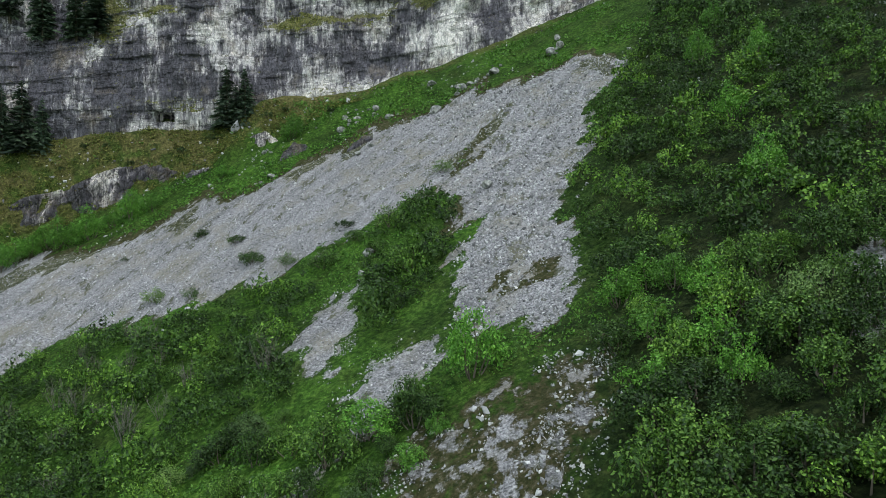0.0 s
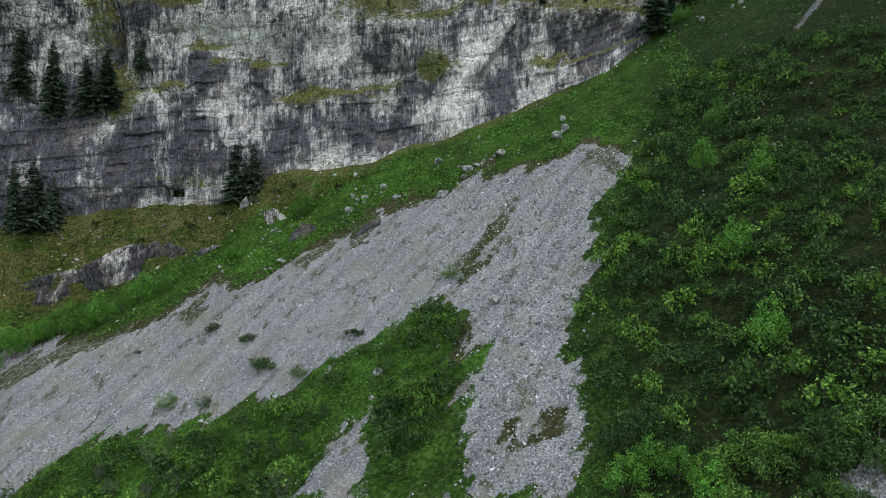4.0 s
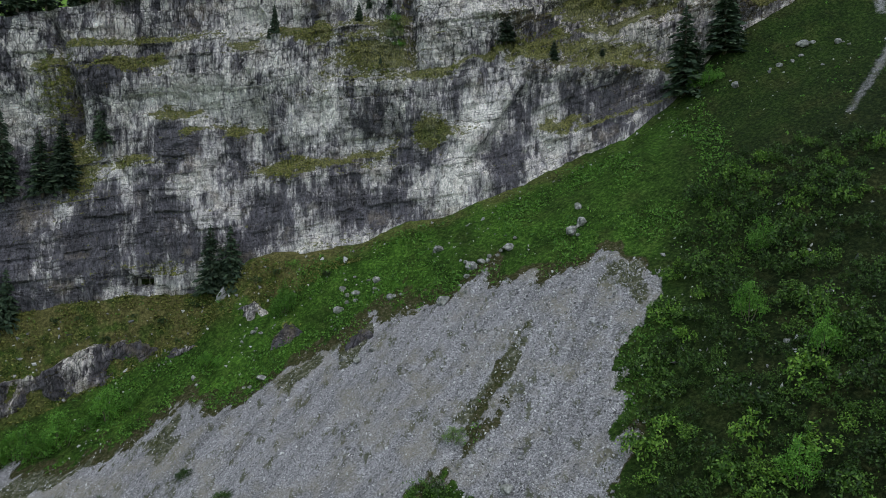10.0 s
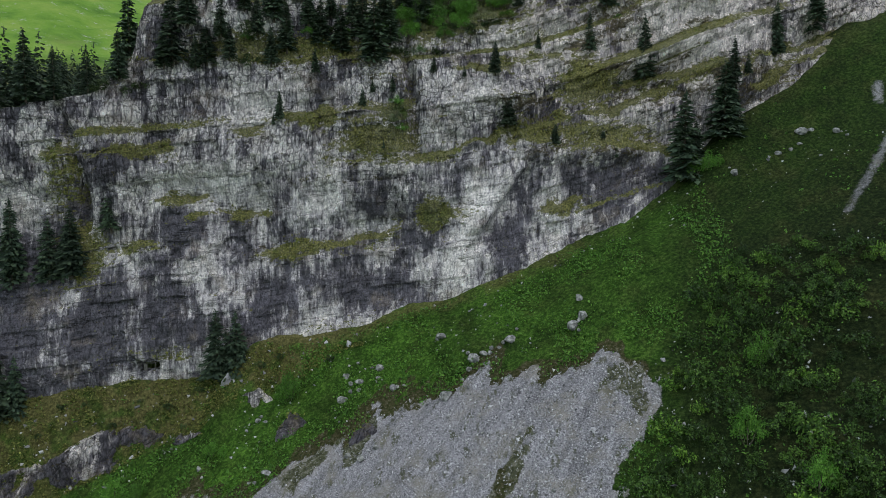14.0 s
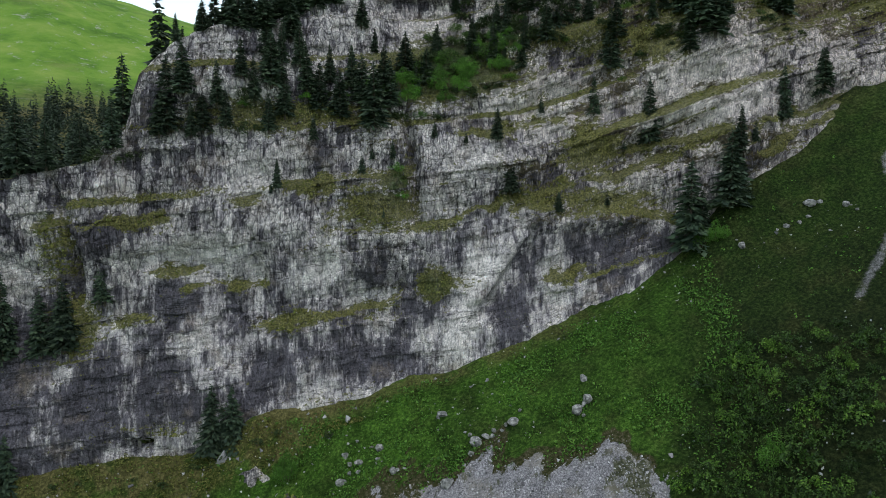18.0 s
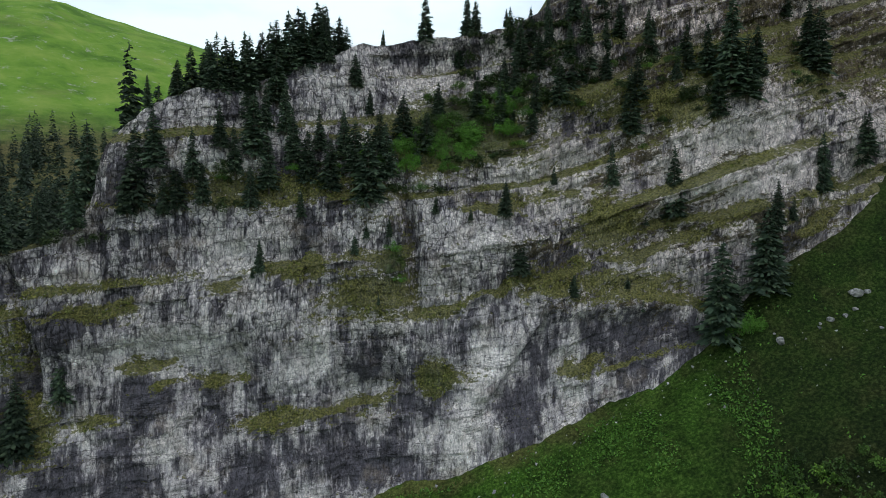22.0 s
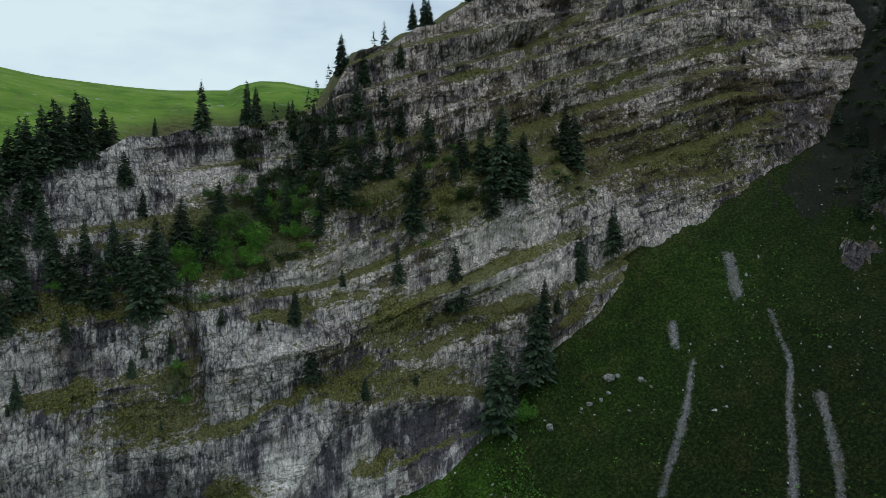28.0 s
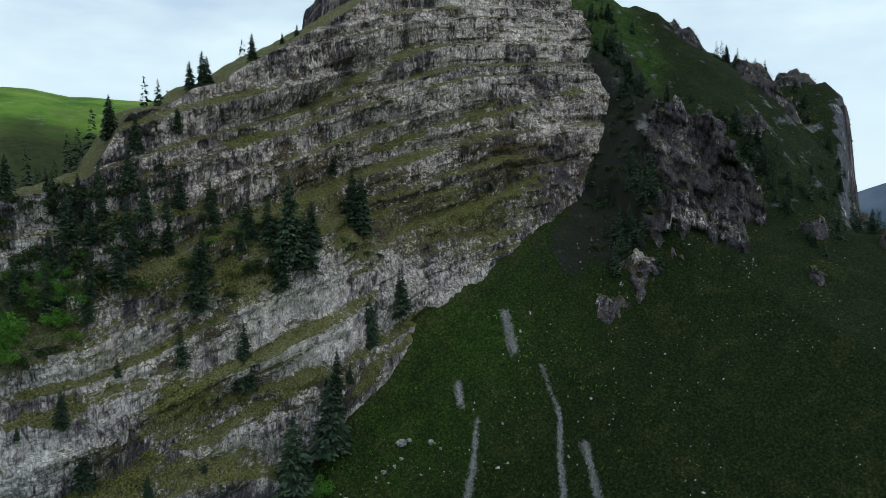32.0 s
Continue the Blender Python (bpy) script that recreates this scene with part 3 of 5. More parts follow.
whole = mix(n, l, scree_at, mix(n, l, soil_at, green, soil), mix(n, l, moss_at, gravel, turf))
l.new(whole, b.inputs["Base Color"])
bump(n, l, b, tex_noise(n, l, 1.8, 10, None, 0.7), 0.9, 0.35)


def leaf_material(name, dark, mid, light, rough=0.5, even=0.0):
    m, n, l, b = material(name, rough)
    isl = n.new("ShaderNodeNewGeometry").outputs["Random Per Island"]
    ob = n.new("ShaderNodeObjectInfo").outputs["Random"]
    c = ramp(n, l, isl, (0.0, dark), (0.5, mid), (1.0, light))
    own = maths(n, l, "FRACT", maths(n, l, "ADD", ob, attribute(n, "clump")))
    c = mix(n, l, 1.0, c, ramp(n, l, own, (0.0, (0.28, 0.31, 0.32)), (0.4, (0.50, 0.53, 0.52)), (0.75, (0.85, 0.86, 0.75)), (1.0, (1.4, 1.35, 1.0))), "MULTIPLY") if not even else mix(n, l, 1.0, c, ramp(n, l, own, (0.0, 1 - even), (1.0, 1 + even)), "MULTIPLY")
    l.new(c, b.inputs["Base Color"])
    tr = n.new("ShaderNodeBsdfTranslucent")
    l.new(c, tr.inputs[0])
    sh = n.new("ShaderNodeMixShader")
    sh.inputs[0].default_value = 0.12
    l.new(b.outputs[0], sh.inputs[1])
    l.new(tr.outputs[0], sh.inputs[2])
    l.new(sh.outputs[0], n["Material Output"].inputs[0])
    return m


leaf_green = leaf_material("alder_leaf", (0.011, 0.036, 0.005), (0.050, 0.122, 0.017), (0.155, 0.275, 0.052))
leaf_bright = leaf_material("young_leaf", (0.030, 0.105, 0.010), (0.070, 0.190, 0.020), (0.135, 0.30, 0.042), 0.5, 0.3)
leaf_grey = leaf_material("willow_leaf", (0.040, 0.082, 0.026), (0.088, 0.155, 0.050), (0.15, 0.225, 0.085))
leaf_herb = leaf_material("herb_leaf", (0.020, 0.060, 0.008), (0.045, 0.120, 0.013), (0.09, 0.19, 0.026), 0.6, 0.25)
leaf_dry = leaf_material("ledge_grass", (0.05, 0.068, 0.012), (0.115, 0.13, 0.027), (0.21, 0.20, 0.055), 0.7, 0.3)
needle = leaf_material("spruce_needle", (0.018, 0.034, 0.023), (0.037, 0.062, 0.036), (0.068, 0.102, 0.055), 0.7, 0.3)
leaf_dark = leaf_material("dwarf_pine", (0.016, 0.032, 0.010), (0.038, 0.066, 0.020), (0.08, 0.115, 0.036), 0.7, 0.3)

bark, n, l, b = material("bark", 0.9)
l.new(ramp(n, l, tex_noise(n, l, 3.0, 6, (1, 1, 0.3)), (0.3, (0.05, 0.04, 0.03)), (0.7, (0.15, 0.125, 0.10))), b.inputs["Base Color"])
bump(n, l, b, tex_noise(n, l, 8.0, 5, (1, 1, 0.3)), 0.7, 0.05)


# ---- mesh helpers ----
def mesh_from(name, verts, faces, mat, smooth_shade=False):
    """A mesh from arrays; all faces have the same number of corners."""
    verts, faces = np.asarray(verts, np.float32), np.asarray(faces, np.int32)
    me = bpy.data.meshes.new(name)
    me.vertices.add(len(verts))
    me.vertices.foreach_set("co", verts.ravel())
    k = faces.shape[1]
    me.loops.add(faces.size)
    me.loops.foreach_set("vertex_index", faces.ravel())
    me.polygons.add(len(faces))
    me.polygons.foreach_set("loop_start", np.arange(0, faces.size, k, dtype=np.int32))
    me.polygons.foreach_set("loop_total", np.full(len(faces), k, np.int32))
    me.polygons.foreach_set("use_smooth", np.full(len(faces), smooth_shade))
    me.materials.append(mat)
    me.update(calc_edges=True)
    return me


def grid_faces(rows, cols, flip=False):
    i = np.arange(rows - 1)[:, None] * cols + np.arange(cols - 1)[None, :]
    q = np.stack([i, i + 1, i + cols + 1, i + cols], -1).reshape(-1, 4)
    return q[:, ::-1] if flip else q


def set_attribute(me, name, values):
    a = me.attributes.new(name, "FLOAT", "POINT")
    a.data.foreach_set("value", np.asarray(values, np.float32).ravel())


def child(name, me, parent, label=""):
    ob = new(name, me)
    ob.parent = parent
    if label:
        tagged(ob, label)
    return ob


def inside(poly, x, y):
    """Which of the places x, y lie in the outline."""
    p = np.array(poly, float)
    hit = np.zeros(np.shape(x), bool)
    box = (x > p[:, 0].min()) & (x < p[:, 0].max()) & (y > p[:, 1].min()) & (y < p[:, 1].max())
    if not box.all():
        if box.any():
            hit[box] = inside(poly, x[box], y[box])
        return hit
    for (x0, y0), (x1, y1) in zip(p, np.roll(p, -1, 0)):
        if y0 == y1:
            continue
        cross = ((y0 > y) != (y1 > y)) & (x < (x1 - x0) * (y - y0) / (y1 - y0) + x0)
        hit ^= cross
    return hit


def soft_inside(poly, x, y, wob=1.8, blur=1.9):
    """The share of nearby places that lie in the outline, with a wavering edge."""
    across, down = 0.77 * x - 0.63 * y, 0.63 * x + 0.77 * y
    wx = x + 1.4 * wob * fbm(across / 2.4, down / 9, 0.7, 81, 4, 0.6)
    wy = y + 1.4 * wob * fbm(across / 2.4, down / 9, 3.7, 82, 4, 0.6)
    total = 0
    ring = [(0, 0)] + [(blur * f * math.cos(a), blur * f * math.sin(a)) for f in (0.5, 1.0) for a in (0.3, 1.35, 2.4, 3.44, 4.5, 5.53)]
    for dx, dy in ring:
        total = total + inside(poly, wx + dx, wy + dy)
    return total / 13.0


# ---- the slope: scree, bare soil, thickets ----
SCREE = [(-88, 112), (-79, 121), (-68, 118.5), (-56, 115), (-46, 118), (-43, 121.5), (-35, 118), (-29, 120.5), (-16, 122.8), (-9, 125.2),
         (-1.6, 124.6), (4.5, 124.4), (13, 119.5), (20, 119), (25, 116), (28.5, 109), (21, 96), (14.2, 83), (11.6, 72), (13.5, 63.5), (11, 57), (5, 56), (1.2, 62),
         (0.4, 70), (3, 80), (2, 88), (-3, 95), (-7, 93), (-11, 89.5), (-17, 89.5), (-24, 89), (-30, 88), (-38, 91), (-47, 93.5), (-52, 91), (-58, 86), (-70, 80), (-95, 84)]
PATCHES = [[(-9, 80), (-13, 78), (-15, 72), (-13, 64), (-10, 60), (-8, 66), (-9, 74)],
           [(-6, 62), (0, 63), (0, 57), (-3, 52), (-8, 48), (-16, 49), (-22, 44), (-10, 40), (-8, 51), (-9, 56)],
           [(-4, 46), (2, 48), (9, 53), (12, 48), (9, 38), (4, 30), (-6, 32)],
           [(26, 46), (33, 46), (32, 40), (24, 38)],
           [(91, 136), (92.2, 136), (88.4, 126), (81.6, 117), (74.5, 110), (70, 105), (68.6, 106), (73.5, 111.5), (80.2, 118), (87.2, 127)],
           [(76.5, 137), (77.6, 136.4), (68.5, 127.4), (60.5, 121.4), (59.3, 122.6), (67.2, 129)],
           [(88.2, 121.5), (89.6, 120.4), (84.4, 111), (78.6, 106), (77, 107.2), (83, 112.6)],
           [(143, 157), (150, 158), (154, 153), (150, 150), (145, 152)], [(91.5, 148.5), (93.5, 147), (90, 139), (87.5, 140)], [(75, 143.5), (77.5, 142.5), (75.5, 138.5), (73.5, 139.5)]]
GREEN_IN = [[(5, 97), (9, 107), (7.5, 108), (1, 99), (-1, 94), (2, 92)], [(7, 68), (11, 68), (10.5, 61), (6, 62)], [(0, 78), (5, 86), (2.5, 88), (-3, 86), (-6, 80)]]


def scree_share(x, y):
    total = soft_inside(SCREE, x, y)
    for p in PATCHES[:4]:
        total = np.maximum(total, (0.42 if p[0] == (-4, 46) else 0.85) * soft_inside(p, x, y, 1.5))
    for p in GREEN_IN:
        total = total * (1 - 0.75 * soft_inside(p, x, y, 1.5))
    return total


# the thicket east of the scree
EAST = [(29.5, 109), (22, 95), (15.8, 83), (13.4, 72), (15.5, 62), (13.5, 55), (10, 46), (10.5, 40), (9, 22), (62, 14), (92, 60), (100, 84), (84, 103), (62, 116), (48, 124), (36, 121)]
# dark moss and turf streaks on the scree
MOSS = [[(-19, 123), (-14, 125), (-12, 122), (-17, 116)], [(4, 104), (10, 110), (13, 113), (10, 106), (5, 101)], [(0, 101), (3, 105), (5, 103), (2, 98)], [(22, 116), (27, 114), (24, 105), (22.5, 111)], [(-27, 119), (-22, 122), (-20, 121), (-25, 115)], [(-46, 117), (-41, 120), (-40, 115), (-44, 112)], [(-82, 114), (-66, 117), (-52, 119.5), (-46, 121), (-50, 116.5), (-60, 113), (-74, 109)]]


core_x = np.arange(-105, 170, 0.85)
core_y = np.arange(26, 146, 0.7)
grow = np.cumsum(1.2 * 1.085 ** np.arange(1, 68))
gx = np.concatenate([core_x[0] - grow[::-1], core_x, core_x[-1] + grow])
gy = np.concatenate([core_y[0] - grow[::-1], core_y, core_y[-1] + grow])
X, Y = np.meshgrid(gx, gy)
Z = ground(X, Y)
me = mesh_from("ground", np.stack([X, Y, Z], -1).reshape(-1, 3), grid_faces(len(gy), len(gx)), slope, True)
set_attribute(me, "scree", scree_share(X, Y))
edge = np.clip(soft_inside([(px, py + (3.0 if py > 100 else -0.5)) for px, py in SCREE], X, Y, 2.5, 2.0), 0, 1)
set_attribute(me, "soil", np.maximum(edge, 0.75 * soft_inside(PATCHES[2], X, Y, 2.0, 3.0)))
foot_at = face(X, line(FOOT, X))
# falls off eastward, where the dark grass carries the slope's shade in its colour
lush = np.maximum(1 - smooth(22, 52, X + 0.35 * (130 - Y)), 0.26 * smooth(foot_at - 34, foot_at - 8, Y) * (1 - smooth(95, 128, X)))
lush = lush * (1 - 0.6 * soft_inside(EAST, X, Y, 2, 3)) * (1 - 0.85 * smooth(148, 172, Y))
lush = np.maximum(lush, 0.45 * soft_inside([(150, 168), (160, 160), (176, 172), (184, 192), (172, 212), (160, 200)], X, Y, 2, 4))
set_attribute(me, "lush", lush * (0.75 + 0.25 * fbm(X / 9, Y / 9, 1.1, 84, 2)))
upper_edge = np.interp(X, [-90, -75, -53, -32, -20], [122, 126, 131.5, 134, 138.5])
set_attribute(me, "dry", np.clip(smooth(upper_edge - 0.5, upper_edge + 2.5, Y) * (1 - smooth(-30, -18, X)) + (0.7 - 0.5 * smooth(5, 35, X)) * smooth(foot_at - 3.5, foot_at - 1, Y), 0, 1))
set_attribute(me, "rill", np.max([soft_inside(p, X, Y, 0.35, 0.7) for p in PATCHES[4:]], axis=0))
set_attribute(me, "moss", sum(soft_inside(p, X, Y, 1.2, 1.2) for p in MOSS))
set_attribute(me, "crag", smooth(146, 160, X))
# rubble in the gully beside the spur, where the colour also holds shade
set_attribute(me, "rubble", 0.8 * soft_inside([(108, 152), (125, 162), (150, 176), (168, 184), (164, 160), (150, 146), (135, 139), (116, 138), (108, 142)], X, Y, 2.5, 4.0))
AZ = np.degrees(np.arctan2(X, np.maximum(Y, 1.0)))
set_attribute(me, "far", smooth(0, 65, np.hypot(X, Y) + 25 * fbm(X / 40, Y / 40, 0.3, 99, 3) - 360 - 150 * smooth(-12, -2, AZ)))
tagged(new("ground", me), "steep grassy mountain slope with grey scree and brown earth", "slope", kind="structure")

# ---- the cliff ----
cx = np.arange(-118, 172, 0.33)
rows = 390
v = np.linspace(0, 1, rows)[:, None]
foot, rim = line(FOOT, cx) - 6, line(RIM, cx) + 0.8 * fbm(cx / 6, 0.1, 0.2, 88, 3)
CX = np.broadcast_to(cx, (rows, len(cx)))
CZ = foot + (rim - foot) * v
CY = cliff(CX, CZ)
back = np.arange(1, 15)[:, None] * 1.1
BX = np.broadcast_to(cx, (14, len(cx)))
BY = CY[-1] + back
BZ = CZ[-1] + 0.10 * back + 0.5 * fbm(BX / 4, BY / 4, 0.3, 89, 3) * np.minimum(back / 3, 1)
verts = np.stack([np.concatenate([CX, BX]), np.concatenate([CY, BY]), np.concatenate([CZ, BZ])], -1).reshape(-1, 3)
me = mesh_from("cliff", verts, grid_faces(rows + 14, len(cx)), rock, True)
_, band_f, _, band_s, band_d = stairs(CX, CZ)
ledge = np.concatenate([np.maximum(0.62 * (1 - smooth(0.14, 0.30, band_f)) * smooth(0.2, 0.6, band_d) * np.clip(0.7 + 0.9 * fbm(CX / 11, CZ / 6, 0.8, 66, 3), 0, 1), ledge_lines(CX, CZ)[1]), np.ones(BX.shape)])
set_attribute(me, "bed", np.concatenate([band_s, BZ]))
set_attribute(me, "lush", np.concatenate([np.clip(blob(CX, CZ, 0, 130, 9, 6) + blob(CX, CZ, -10, 106.5, 2.5, 3) + 0.6 * blob(CX, CZ, -3, 88, 3, 3), 0, 1), np.zeros(BX.shape)]))
ledge[:rows] *= 1 - 0.4 * smooth(132, 150, CZ)
set_attribute(me, "ledge", ledge)
warm = 0.12 + 0.38 * smooth(-5, 30, CX + 0.6 * (CZ - 108)) * smooth(88, 112, CZ + 0.15 * CX) + 0.5 * smooth(122, 155, CZ) * smooth(0, 30, CX)
set_attribute(me, "warm", np.concatenate([warm, np.full(BX.shape, 0.8)]))
# dark weathered areas, with the eastern gully's shade painted in as well, and fresh pale areas: (x, height, half width,
# half height)
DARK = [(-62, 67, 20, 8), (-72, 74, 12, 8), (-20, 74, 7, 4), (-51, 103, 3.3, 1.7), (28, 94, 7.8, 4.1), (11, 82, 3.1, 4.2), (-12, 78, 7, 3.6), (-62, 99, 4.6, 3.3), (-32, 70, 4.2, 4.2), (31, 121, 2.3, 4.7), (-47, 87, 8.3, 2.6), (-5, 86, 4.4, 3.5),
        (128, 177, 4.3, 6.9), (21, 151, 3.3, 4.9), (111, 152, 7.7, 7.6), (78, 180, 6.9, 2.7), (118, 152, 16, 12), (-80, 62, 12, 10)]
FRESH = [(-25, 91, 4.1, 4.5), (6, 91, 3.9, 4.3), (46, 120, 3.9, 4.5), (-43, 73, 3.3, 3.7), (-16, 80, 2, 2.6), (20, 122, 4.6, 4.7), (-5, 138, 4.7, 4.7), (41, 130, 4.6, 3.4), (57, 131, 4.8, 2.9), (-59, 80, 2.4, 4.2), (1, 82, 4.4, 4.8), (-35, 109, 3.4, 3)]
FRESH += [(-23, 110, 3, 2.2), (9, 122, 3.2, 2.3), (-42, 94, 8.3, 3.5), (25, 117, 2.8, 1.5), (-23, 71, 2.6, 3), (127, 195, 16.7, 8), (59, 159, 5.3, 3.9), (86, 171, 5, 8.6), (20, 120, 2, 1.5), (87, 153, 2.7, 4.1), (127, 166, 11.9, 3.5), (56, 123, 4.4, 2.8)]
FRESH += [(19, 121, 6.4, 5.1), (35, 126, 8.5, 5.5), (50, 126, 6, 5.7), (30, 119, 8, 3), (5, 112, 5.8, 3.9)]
# overgrown parts of the wall
OVERGROWN = [(35, 135, 5.7, 6.9), (54, 143, 5.9, 3.5), (76, 146, 6.0, 8.9), (92, 143, 11.0, 7.4), (25, 119, 3.5, 5.0), (18, 136, 4.7, 4.3), (108, 158, 7.4, 6.4), (47, 113, 10.4, 3.6), (-6, 124, 4.4, 2.8), (57, 152, 7.9, 4.3), (8, 130, 5.0, 3.1), (49, 125, 4.3, 1.8)]
OVERGROWN += [(-14, 102, 8.8, 3.0), (-24, 95, 6.9, 1.5), (-4, 89, 3.1, 3.1), (14, 105, 5.9, 2.7), (27, 100, 11.2, 2.2), (32, 114, 7.3, 2.3), (13, 110, 5.5, 2.2), (-28, 82, 6.9, 1.7), (-8, 110, 2, 7.7), (32, 128, 3.3, 4.4), (-14, 114, 5.2, 1.8), (60, 114, 9.4, 1.8), (-40, 117, 11.1, 1.5), (-55, 100, 3.1, 1.7)]
turfy = np.clip(sum(blob(CX, CZ, x, z, 1.2 * rx, 1.2 * rz) for x, z, rx, rz in OVERGROWN), 0, 1)
set_attribute(me, "turfy", np.concatenate([turfy, np.zeros(BX.shape)]))
lichen_shade = sum(blob(CX, CZ, x, z, 1.15 * rx, 1.15 * rz) for x, z, rx, rz in DARK)
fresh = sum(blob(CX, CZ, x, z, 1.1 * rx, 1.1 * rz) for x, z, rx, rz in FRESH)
rugged = np.clip(0.38 + 0.62 * smooth(88, 106, band_s + 5 * fbm(CX / 14, CZ / 9, 0.4, 67, 2)) + 0.25 * smooth(60, 80, CX), 0, 1) * (1 - 0.6 * np.clip(fresh, 0, 1))
set_attribute(me, "rugged", np.concatenate([rugged, np.ones(BX.shape)]))
set_attribute(me, "lichen_shade", np.concatenate([np.clip(lichen_shade, 0, 1), np.zeros(BX.shape)]))
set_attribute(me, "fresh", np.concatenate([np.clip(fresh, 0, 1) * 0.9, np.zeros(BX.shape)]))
cliff_ob = tagged(new("cliff", me), "tall bedded grey limestone cliff with dark streaks and grassy ledges", "cliff", kind="structure")


# ---- leaves in arrays ----
rng = np.random.default_rng(7)


def unit(v):
    return v / np.maximum(np.linalg.norm(v, axis=-1, keepdims=True), 1e-6)


def leaf_quads(centre, facing, size, narrow=0.62):
    """Diamond leaves at the centres, turned to face their directions."""
    k = len(centre)
    side = unit(np.cross(facing, rng.normal(size=(k, 3))))
    up = unit(np.cross(facing, side))
    size = np.broadcast_to(size, (k,))[:, None]
    dip = facing * size * 0.18
    v = np.stack([centre - up * size - dip, centre + side * size * narrow, centre + up * size - dip, centre - side * size * narrow], 1).reshape(-1, 3)
    return v, np.arange(4 * k).reshape(k, 4)


def blades(x, y, z, size, seed, spread=0.5, count=4):
    """Small upright leaf clumps at the places, as one array."""
    global rng
    rng = np.random.default_rng(seed)
    c = np.repeat(np.stack([x, y, z], -1), count, 0)
    s = np.repeat(size, count)
    c = c + rng.normal(size=c.shape) * (s * spread)[:, None] * (1, 1, 0.35)
    c[:, 2] += s * 0.3
    facing = unit(rng.normal(size=c.shape) * 0.8 + (0, -0.5, 0.7))
    return leaf_quads(c, facing, s * rng.uniform(0.35, 0.8, len(c)), 0.6)


# ---- crags: smaller walls of the same rock ----
def crag(name, x, y, z, heading, width, height, lean, label, seed, bow=0.12, group="", broken=0.28):
    """A free-standing rock wall that faces its heading (degrees, 0 looks south), with its foot at z and a broken top."""
    u = np.arange(-width / 2, width / 2 + 0.01, max(0.35, width / 110))
    r = max(24, int(height / 0.4))
    t = np.linspace(-0.25, 1, r)[:, None]
    top = height * (1 - np.abs(u / (width / 2)) ** 3 * 0.75) * (1 + broken * fbm(u / (width * 0.18), seed * 1.7, 0.4, seed, 3))
    top = np.maximum(0.55 * top + 0.45 * np.round(top / (0.14 * height)) * 0.14 * height, 0.4)
    U = np.broadcast_to(u, (r, len(u)))
    W = top * t
    rough = relief(U + 37.0 * seed, W + 83 + 9 * (seed % 3)) * (1.3 if height > 6 and x > 100 else 0.8)
    pillar = np.floor(U / (0.16 * width) + 0.6 * vnoise(U / 2.5, seed, W / 5, 47)).astype(np.int64)
    D = lean * W + bow * U * U / width * 4 + np.clip(rough - np.median(rough), -2.6, 2.6) + (0.22 * height if x > 100 else 0.0) * (lattice(pillar, np.floor(W / 5).astype(np.int64), 0 * pillar, seed) - 0.5)
    D = D + (1.1 if x > 100 else 0.7) * fbm(U / 3, W / 4, seed, 40 + seed, 4)
    k = np.arange(1, 9)[:, None] * (0.35 + height * 0.05)
    U2, D2 = np.broadcast_to(u, (8, len(u))), D[-1] + k
    W2 = W[-1] + 0.05 * k + 0.3 * fbm(U2, D2, seed, 3, 2) - 0.03 * k * k
    U, D, W = (np.concatenate(p) for p in ((U, U2), (D, D2), (W, W2)))
    c, s = math.cos(radians(heading)), math.sin(radians(heading))
    lie = ground(x + c * u, y + s * u) - at_ground(x, y)
    co = np.stack([c * U - s * D, s * U + c * D, W + 0.9 * lie], -1).reshape(-1, 3)
    me = mesh_from(name, co, grid_faces(*U.shape), rock, True)
    set_attribute(me, "bed", W + 3.1 * seed)
    # spur walls (x > 100) have the spur's shade painted into their colour
    set_attribute(me, "lichen_shade", np.full(U.size, 1.4 if x > 100 else 0.9))
    set_attribute(me, "rugged", np.full(U.size, 0.9))
    set_attribute(me, "warm", np.full(U.size, 0.75 if x > 100 else 0.4))
    ob = new(name, me)
    ob.location = (x, y, z)
    spot = np.random.default_rng(seed)
    lie_top = np.gradient(W, axis=0) / np.maximum(np.hypot(np.gradient(D, axis=0), np.gradient(W, axis=0)), 1e-6)
    flat = np.flatnonzero((lie_top < 0.55).ravel() & (spot.random(U.size) < 0.22))
    if len(flat):
        v, q = blades(*co[flat].T, spot.uniform(0.25, 0.55, len(flat)), 500 + seed, 0.7, 3)
        tagged(child("turf", mesh_from("turf", v, q, leaf_dry), ob, "yellowish green grass tufts"), kind="stuff")
    return tagged(ob, label, "rock outcrop", group)


def at_ground(x, y):
    return float(ground(np.array([x]), np.array([y]))[0])


def at_cliff(x, z):
    return float(cliff(np.array([x]), np.array([z]))[0])


BANDS = ((-69, 128.4, 14.8, 40, 8.6, 0.12), (-37, 133.0, 14, 12, 4.6, 0.12), (-46, 131.6, 10, 7, 2.6, 0.2), (-70, 132.4, 8, 12, 2.4, 0.2), (-26.5, 126.4, 16, 6, 3.4, 0.3), (-13.5, 119.6, 20, 5.5, 3.0, 0.8),
         (-66, 133.2, 8, 14, 3.0, 0.2), (-57, 134.4, 6, 11, 3.0, 0.2), (-47.5, 135.0, 8, 9, 2.8, 0.25), (-52, 133.6, 9, 8, 2.6, 0.25), (-76, 130.6, 9, 9, 2.6, 0.2), (-60, 136, 6, 9, 2.2, 0.2), (-43, 136.4, 8, 6, 2.2, 0.25), (-24, 139.4, 12, 14, 1.6, 0.3))
